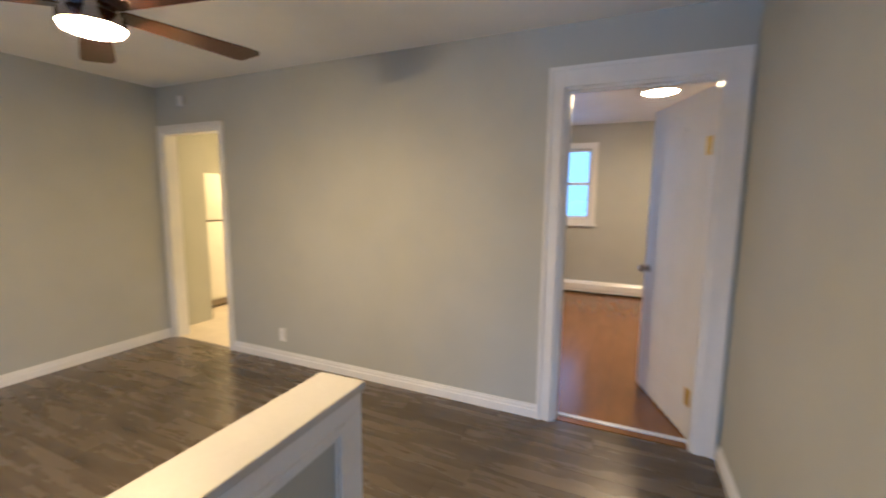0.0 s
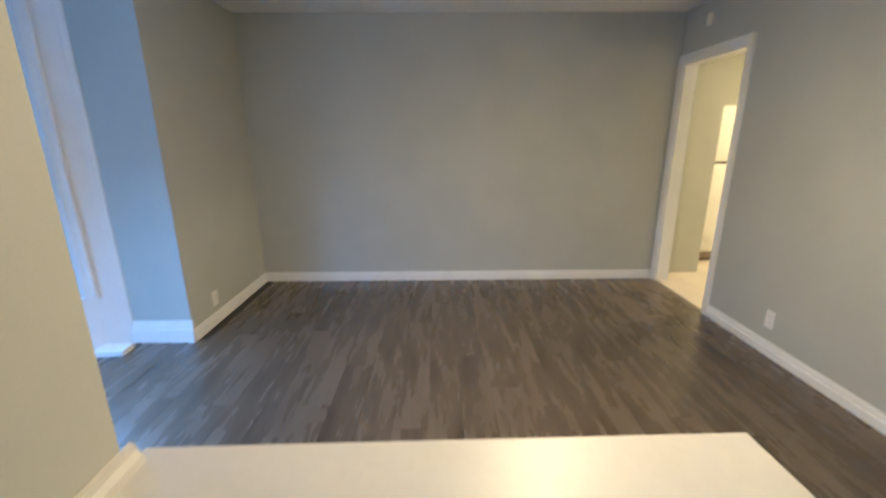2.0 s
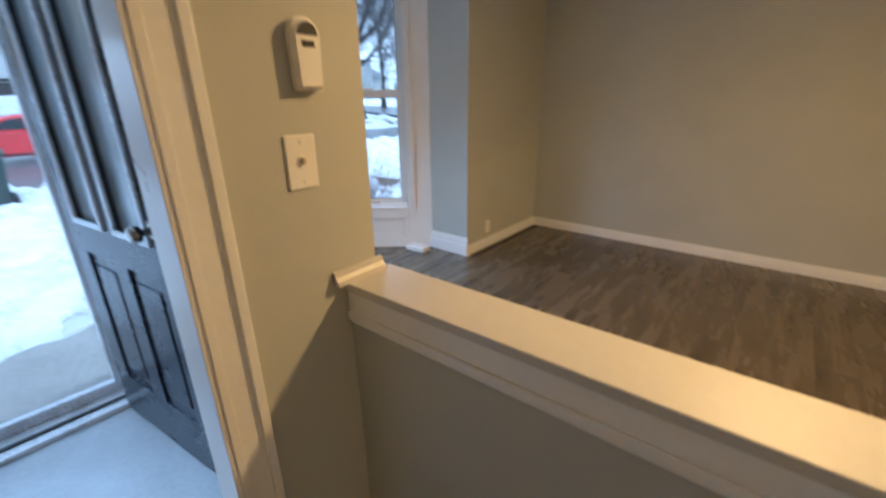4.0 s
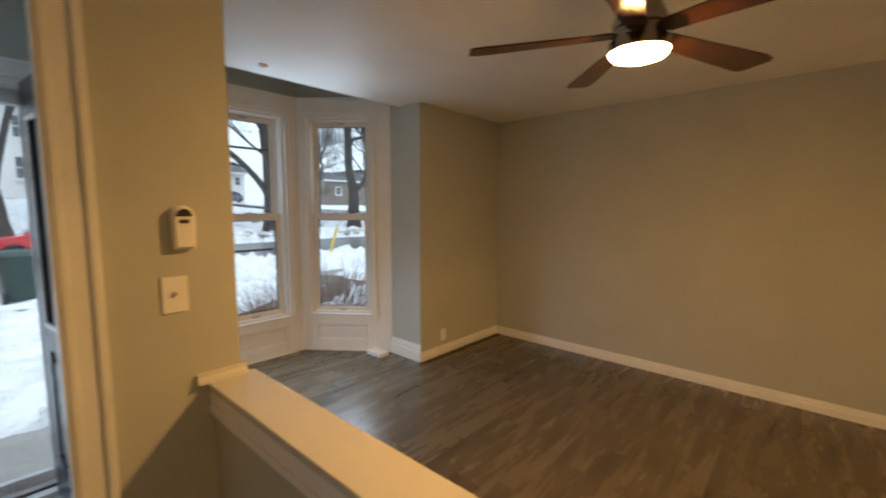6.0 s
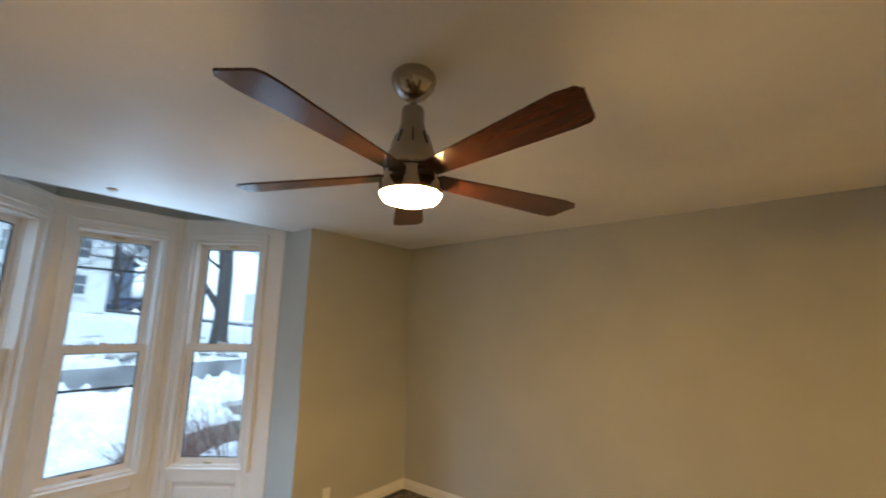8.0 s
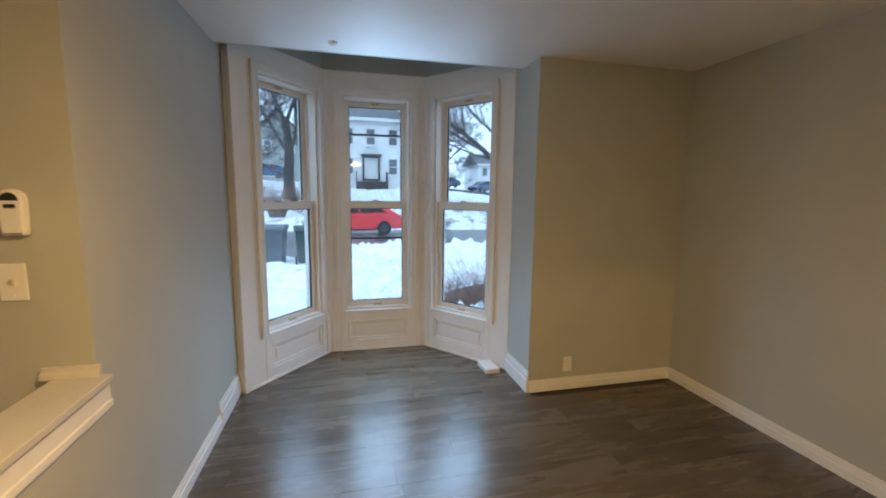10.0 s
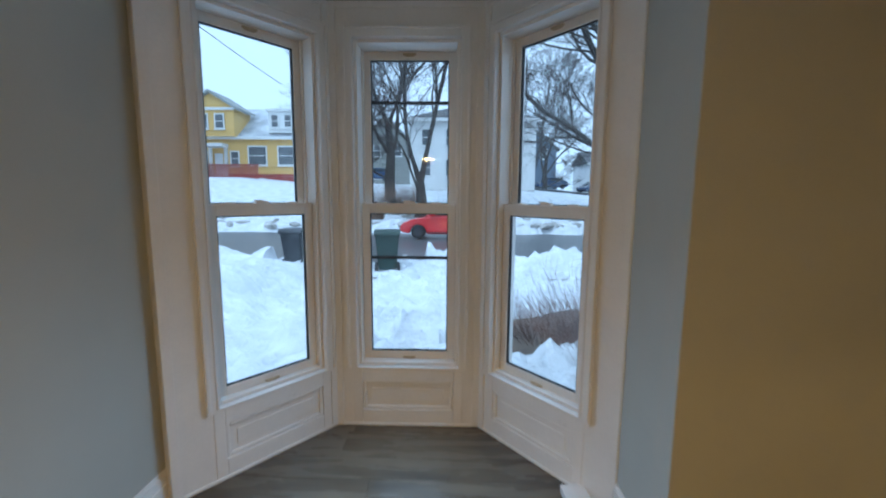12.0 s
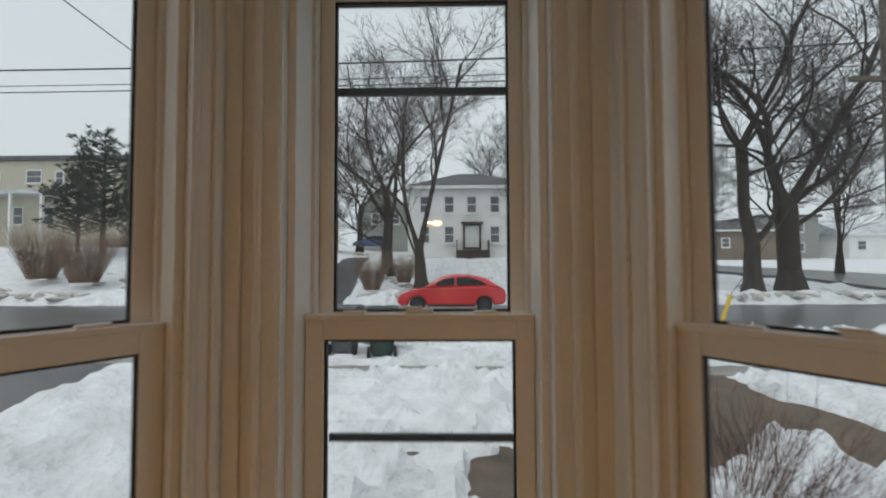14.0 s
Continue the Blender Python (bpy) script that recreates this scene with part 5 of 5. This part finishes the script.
part("porch", bm, M_FARTRIM, yh, "white entrance porch")
part("front_door", cbox(21.1, 21.9, -40.98, -40.9, 3.2, 5.6), M_FARTRIM, yh)
part("brick_base", cbox(11.6, 27.5, -41.0, -40.92, 1.8, 3.6), M_REDWOOD, yh)
fence = thing("deck_fence", "red-stained wooden deck railing", "fence", pose(0, -38.8, 0))
for k in range(41):
    part("slat", cbox(16.6 + 0.2 * k, 16.74 + 0.2 * k, -0.02, 0.02, 2.6, 4.3), M_REDWOOD, fence)
part("top_rail", cbox(16.5, 24.8, -0.06, 0.06, 4.3, 4.4), M_REDWOOD, fence)
part("deck", cbox(16.5, 24.8, -1.9, 0.05, 1.4, 2.6), M_REDWOOD, fence)

ch = house("long cream house with a porch", 31.0, 58.0, -46, 10, 4.0, 13.2, 0.5, M_CREAM, M_ROOF, [(44.8, 11.4, 1.6, 1.3), (41.9, 11.2, 0.8, 1.4), (36.5, 11.2, 0.8, 1.4), (49.5, 11.4, 1.6, 1.3), (46.5, 7.0, 1.0, 1.8), (43.0, 7.0, 1.0, 1.8), (40.0, 7.0, 1.0, 1.8)], "flat")
part("porch_roof", cbox(37, 57, -46, -43.5, 9.1, 9.5), M_ROOFSNOW, ch)
for k in range(6):
    part("porch_post", cbox(38 + 3.4 * k, 38.25 + 3.4 * k, -43.8, -43.55, 3.0, 9.1), M_FARTRIM, ch)
house("grey house on the hill behind bare trees", 4.4, 11.0, -60, 8, 4.5, 9.5, 3.4, M_GREYSID, M_ROOF, [(6, 8, 0.9, 1.4), (9, 8, 0.9, 1.4)], "gable")
house("dark blue-grey gabled house down the street", -16.8, -9.5, -60, 9, 1.5, 8.4, 2.8, M_BLUEGREY, M_ROOF, [(-15, 7.6, 0.8, 1.2), (-12, 7.6, 0.8, 1.2)], "gable")
house("white house with dark roof down the street", -25.2, -21.6, -60, 8, 1.5, 6.4, 1.9, M_SIDING, M_ROOF, [(-22.6, 5.2, 0.7, 1.1), (-24.2, 5.2, 0.7, 1.1), (-22.6, 3.2, 0.7, 1.1)], "side")
house("low weathered brown house at the far corner", -53.0, -42.0, -66, 9, 0.5, 6.6, 1.8, M_BROWNSID, M_ROOF, [(-45, 4.6, 1.1, 1.3), (-49, 4.6, 1.1, 1.3)], "side")
house("flat grey-green house at the far corner", -63.0, -53.5, -70, 10, 0.5, 9.0, 0.4, M_GREYSID, M_ROOF, [(-56, 7.2, 1.0, 1.2), (-60, 7.2, 1.0, 1.2), (-56, 4, 1.0, 1.3), (-60, 4, 1.0, 1.3)], "flat")
house("pale house at the far corner", -80.0, -66.0, -68, 10, 0.5, 6.0, 2.2, M_SIDING, M_ROOFSNOW, [(-68, 4.2, 1.2, 1.3), (-73, 4.2, 1.2, 1.3)], "side")

# ---- vehicles ----


def car(name, label, at, paint):
    """x runs towards the nose; wheels stand on z = 0."""
    c = thing(name, label, "car", at, group="parked cars")
    half = 0.88
    low = [(-2.16, 0.42), (-2.20, 0.62), (-2.12, 0.86), (-1.95, 0.98), (-1.2, 0.99), (0.9, 0.95), (1.55, 0.86), (2.02, 0.70), (2.18, 0.52), (2.17, 0.34), (2.0, 0.24), (1.78, 0.24)]
    for k in range(9):
        a = math.pi * k / 8
        low.append((1.36 + 0.36 * math.cos(a), 0.26 + 0.36 * math.sin(a)))
    low.append((0.96, 0.20))
    low.append((-0.92, 0.20))
    for k in range(9):
        a = math.pi * k / 8
        low.append((-1.30 + 0.36 * math.cos(a), 0.26 + 0.36 * math.sin(a)))
    low += [(-1.72, 0.26), (-2.1, 0.30)]
    up = Matrix(((1, 0, 0, 0), (0, 0, 1, 0), (0, 1, 0, 0), (0, 0, 0, 1)))
    bm = bmesh.new()
    prism(bm, low, -half, half, up)
    for v in bm.verts:
        f = abs(v.co.x) / 2.2
        v.co.y *= 1 - 0.16 * f ** 4 - (0.05 if v.co.z > 0.9 else 0)
    body = part("body", bm, paint, c, smooth=True)
    m = body.modifiers.new("round", "BEVEL")
    m.width, m.segments, m.limit_method, m.angle_limit = 0.05, 3, "ANGLE", radians(40)
    roofline = [(-1.95, 0.97), (-1.35, 1.32), (-0.75, 1.45), (-0.1, 1.46), (0.35, 1.38), (1.12, 0.95)]
    bm = bmesh.new()
    prism(bm, roofline, -half + 0.06, half - 0.06, up)
    for v in bm.verts:
        if v.co.z > 1.1:
            v.co.y *= 0.80
    cab = part("cabin", bm, paint, c, smooth=True)
    m = cab.modifiers.new("round", "BEVEL")
    m.width, m.segments, m.limit_method, m.angle_limit = 0.06, 3, "ANGLE", radians(30)
    for s in (-1, 1):
        for pts in ([(-0.12, 1.02), (-0.12, 1.36), (0.28, 1.31), (0.86, 1.02)], [(-0.20, 1.02), (-0.20, 1.36), (-0.72, 1.36), (-1.16, 1.22), (-1.45, 1.06)]):
            bm = bmesh.new()
            v = [bm.verts.new((x, s * (half - 0.055 - (z - 0.97) * 0.335 + 0.012), z)) for x, z in pts]
            bm.faces.new(v)
            bmesh.ops.solidify(bm, geom=list(bm.faces), thickness=0.012)
            part("side_window", bm, M_CARGLASS, c)
    bm = bmesh.new()
    bm.faces.new([bm.verts.new(p) for p in ((0.40, -0.60, 1.385), (0.40, 0.60, 1.385), (1.10, 0.74, 0.985), (1.10, -0.74, 0.985))])
    bmesh.ops.translate(bm, vec=(0.02, 0, 0.02), verts=bm.verts)
    bmesh.ops.solidify(bm, geom=list(bm.faces), thickness=0.01)
    part("windscreen", bm, M_CARGLASS, c)
    for s in (-1, 1):
        part("headlight", cbox(1.72, 2.04, s * 0.62 - 0.14, s * 0.62 + 0.14, 0.66, 0.78, 0.04), M_LENS, c)
        part("mirror", cbox(0.62, 0.82, s * 0.92 - 0.09, s * 0.92 + 0.09, 0.98, 1.12, 0.03), paint, c)
        for x in (1.36, -1.30):
            r = Matrix.Translation((x, s * 0.78, 0.31)) @ Matrix.Rotation(radians(-90 * s), 4, "X")
            wheel = part("wheel", lathe([(0.20, -0.09), (0.29, -0.10), (0.315, -0.07), (0.315, 0.07), (0.29, 0.10), (0.20, 0.09)], 28), M_TYRE, c, smooth=True, m=r)
            bm = lathe([(0.205, 0.085), (0.195, 0.095), (0.17, 0.06), (0.05, 0.055), (0.04, 0.075), (0, 0.075)], 20)
            for k in range(5):
                box(bm, 0.03, 0.19, -0.025, 0.025, 0.06, 0.085, 0.0, Matrix.Rotation(k * 1.2566, 4, "Z"))
            part("rim", bm, M_RIM, wheel, smooth=True)
    part("trim_strip", cbox(-0.9, 0.95, -half - 0.004, half + 0.004, 0.24, 0.30), M_DARKPL, c)
    return c


car("red_car", "shiny red hatchback parked across the road", pose(-1.8, -18.2, -0.37), M_CARRED)
blue = car("blue_car", "dark blue car parked down the street", pose(-14.5, -53.2, ground_height(-14.5, -53.2) + 0.26, 0, 0, 20), M_CARBLUE)
copy_thing(blue, pose(-19.4, -51.4, ground_height(-19.4, -51.4) + 0.26, 0, 0, 30))
copy_thing(blue, pose(7.0, -47, 3.2, 0, 0, 20))

# ---- wheeled bins ----


def bin_cart(label, at, mat):
    b = thing("wheeled_bin", label, "bin", at, group="bins at the kerb")
    bm = bmesh.new()
    lo, hi = [(-0.22, -0.24), (0.22, -0.24), (0.22, 0.22), (-0.22, 0.22)], [(-0.29, -0.33), (0.29, -0.33), (0.29, 0.32), (-0.29, 0.32)]
    v0, v1 = [bm.verts.new((*p, 0.04)) for p in lo], [bm.verts.new((*p, 0.95)) for p in hi]
    bm.faces.new(v0[::-1])
    bm.faces.new(v1)
    for i in range(4):
        bm.faces.new((v0[i], v0[(i + 1) % 4], v1[(i + 1) % 4], v1[i]))
    bmesh.ops.bevel(bm, geom=list(bm.edges), offset=0.03, segments=2, affect="EDGES")
    part("body", bm, mat, b, smooth=True)
    part("rim", cbox(-0.31, 0.31, -0.35, 0.34, 0.90, 0.955, 0.012), mat, b)
    bm = bmesh.new()
    prism(bm, [(-0.36, 0.955), (0.40, 0.955), (0.38, 0.99), (0.1, 1.04), (-0.30, 1.02)], -0.32, 0.32, Matrix(((0, 0, 1, 0), (1, 0, 0, 0), (0, 1, 0, 0), (0, 0, 0, 1))))
    part("lid", bm, mat, b)
    bm = bmesh.new()
    tube(bm, (-0.26, -0.40, 0.93), (0.26, -0.40, 0.93), 0.016, 0.016, 8)
    for x in (-0.26, 0.26):
        tube(bm, (x, -0.40, 0.93), (x, -0.30, 0.90), 0.016, 0.016, 8)
    part("handle", bm, mat, b)
    for s in (-1, 1):
        part("wheel", lathe([(0, -0.03), (0.11, -0.03), (0.125, -0.015), (0.125, 0.015), (0.11, 0.03), (0, 0.03)], 18), M_TYRE, b, m=Matrix.Translation((s * 0.27, -0.24, 0.125)) @ Matrix.Rotation(radians(90), 4, "Y"))
    return b


bin_cart("charcoal wheeled bin standing in snow", pose(2.10, -9.98, -0.40, 0, 0, 172), M_BINDARK)
bin_cart("dark green wheeled bin standing in snow", pose(1.26, -9.96, -0.40, 0, 0, 183), M_BINGREEN)
bin_cart("slate grey wheeled bin standing in snow", pose(0.53, -9.90, -0.38, 0, 0, 178), M_BINGREY)
bin_cart("dark green wheeled bin at the end of the row", pose(-0.30, -9.75, -0.40, 0, 0, 186), M_BINGREEN)

# ---- poles, sign and wires ----


def pole(label, at, height, r, arm=True):
    p = thing("utility_pole", label, "pole", at, group="street poles")
    bm = bmesh.new()
    tube(bm, (0, 0, -0.3), (0, 0, height), r, r * 0.75, 14)
    part("shaft", bm, M_POLE, p, smooth=True)
    if arm:
        part("crossarm", cbox(-1.2, 1.2, -0.06, 0.06, 7.65, 7.8), M_POLE, p)
        for x in (-1.1, -0.5, 0.5, 1.1):
            part("insulator", lathe([(0, 0), (0.04, 0), (0.05, 0.06), (0.03, 0.12), (0, 0.13)], 10), M_SIGN, p, m=Matrix.Translation((x, 0, 7.8)))
    return p


pole("tall wooden utility pole with a crossarm", pose(-15.6, -14.0, -0.4), 11.5, 0.19)
pole("slim weathered wooden pole by the road", pose(-15.5, -24, -0.2), 7.9, 0.11, False)
sg = thing("street_sign", "narrow pale street sign on a thin post", "sign", pose(-6.86, -10.2, -0.36))
bm = bmesh.new()
tube(bm, (0, 0, -0.2), (0, 0, 2.8), 0.025, 0.025, 8)
part("post", bm, M_SIGN, sg)
part("plate", cbox(-0.15, 0.15, 0.026, 0.032, 1.98, 2.80, 0.002), M_SIGN, sg)
gw = thing("guy_wire_guard", "yellow plastic guard leaning on a guy wire", "cable guard", pose(-7.77, -10.6, -0.36))
bm = bmesh.new()
tube(bm, (0, 0, -0.05), (-0.42, 0, 1.15), 0.045, 0.045, 10)
part("guard", bm, M_GUARD, gw, smooth=True)
bm = bmesh.new()
tube(bm, (-0.42, 0, 1.15), (-7.8, -3.4, 8.0), 0.008, 0.008, 5)
part("guy_wire", bm, M_WIRE, gw)


def wire(label, a, b, sag, r):
    t = thing("overhead_wire", label, "cable", pose(0, 0, 0), group="overhead wires")
    bm = bmesh.new()
    n = 24
    pts = [Vector(a).lerp(Vector(b), i / n) - Vector((0, 0, sag * 4 * (i / n) * (1 - i / n))) for i in range(n + 1)]
    for p, q in zip(pts, pts[1:]):
        tube(bm, p, q, r, r, 5)
    part("cable", bm, M_WIRE, t)


for z, r, y in ((7.9, 0.028, -14.0), (7.42, 0.014, -14.1), (7.12, 0.018, -13.9)):
    wire("black overhead wire along the road", (-14.6 - z * 0.1, y, z + 0.6), (42, y, z + 0.5), 0.55, r)
wire("thin overhead service wire", (4.6, -2.2, 6.4), (3.9, -13.9, 5.2), 0.2, 0.010)
wire("thin overhead wire along the road", (-15.0, -13.9, 7.9), (-70, -14, 8.3), 0.4, 0.018)
dt = thing("ceiling_sensor", "small white round sensor on the ceiling", "sensor", pose(-1.30, -0.93, ZC))
part("body", lathe([(0, 0), (0.030, 0), (0.030, -0.010), (0.018, -0.020), (0, -0.021)], 20), M_PLASTIC, dt, smooth=True)

# ---- floor planks, last ----


def plank_rows(parent, x_range, y0, y1, wide, long, mat, along_x=True, z=0.0):
    """Staggered planks as pieces of a floor; full ones share one mesh."""
    rng = random.Random(7)
    shared = {}
    y = y0
    while y < y1 - 0.005:
        w = min(wide, y1 - y)
        lo, hi = x_range(y, y + w)
        x = lo - rng.uniform(0.0, long * 0.8)
        while x < hi - 0.01:
            a, b = max(x, lo), min(x + long, hi)
            if b - a > 0.01:
                key = (round(b - a, 3), round(w, 3))
                if key not in shared:
                    bm = bmesh.new()
                    g = 0.0004
                    l2, w2, c = key[0] / 2 - g, key[1] / 2 - g, 0.00025
                    top = [(-l2 + c, -w2 + c), (l2 - c, -w2 + c), (l2 - c, w2 - c), (-l2 + c, w2 - c)]
                    rim = [(-l2, -w2), (l2, -w2), (l2, w2), (-l2, w2)]
                    vt = [bm.verts.new((*p, 0)) for p in top]
                    vm = [bm.verts.new((*p, -c)) for p in rim]
                    vb = [bm.verts.new((*p, -0.011)) for p in rim]
                    bm.faces.new(vt)
                    for i in range(4):
                        j = (i + 1) % 4
                        bm.faces.new((vm[i], vm[j], vt[j], vt[i]))
                        bm.faces.new((vb[i], vb[j], vm[j], vm[i]))
                    me = bpy.data.meshes.new("plank")
                    bm.to_mesh(me)
                    bm.free()
                    me.materials.append(mat)
                    shared[key] = me
                ob = new("plank", shared[key])
                ob.parent = parent
                cx, cy = (a + b) / 2, y + w / 2
                ob.matrix_basis = pose(cx, cy, z) if along_x else pose(cy, cx, z, 0, 0, 90)
            x += long
        y += wide


def living_span(a, b):
    y = (a + b) / 2
    if y < BE:
        t = (y - BE) / (BY - BE)
        h = EH + (CH - EH) * t + 0.06
        return BX - h, BX + h
    if y < YS:
        return XB - 0.01, XR + 0.01
    if y < YT - 0.02:
        return XW - 0.01, XR + 0.01
    return XW - 0.01, XE + 0.01


plank_rows(floor, living_span, BY - 0.02, YN + 0.02, 0.178, 1.22, M_PLANK)
plank_rows(bed_floor, lambda a, b: (YN + 0.03, 7.05), -2.1, 1.5, 0.19, 1.2, M_BEDFLOOR, along_x=False)
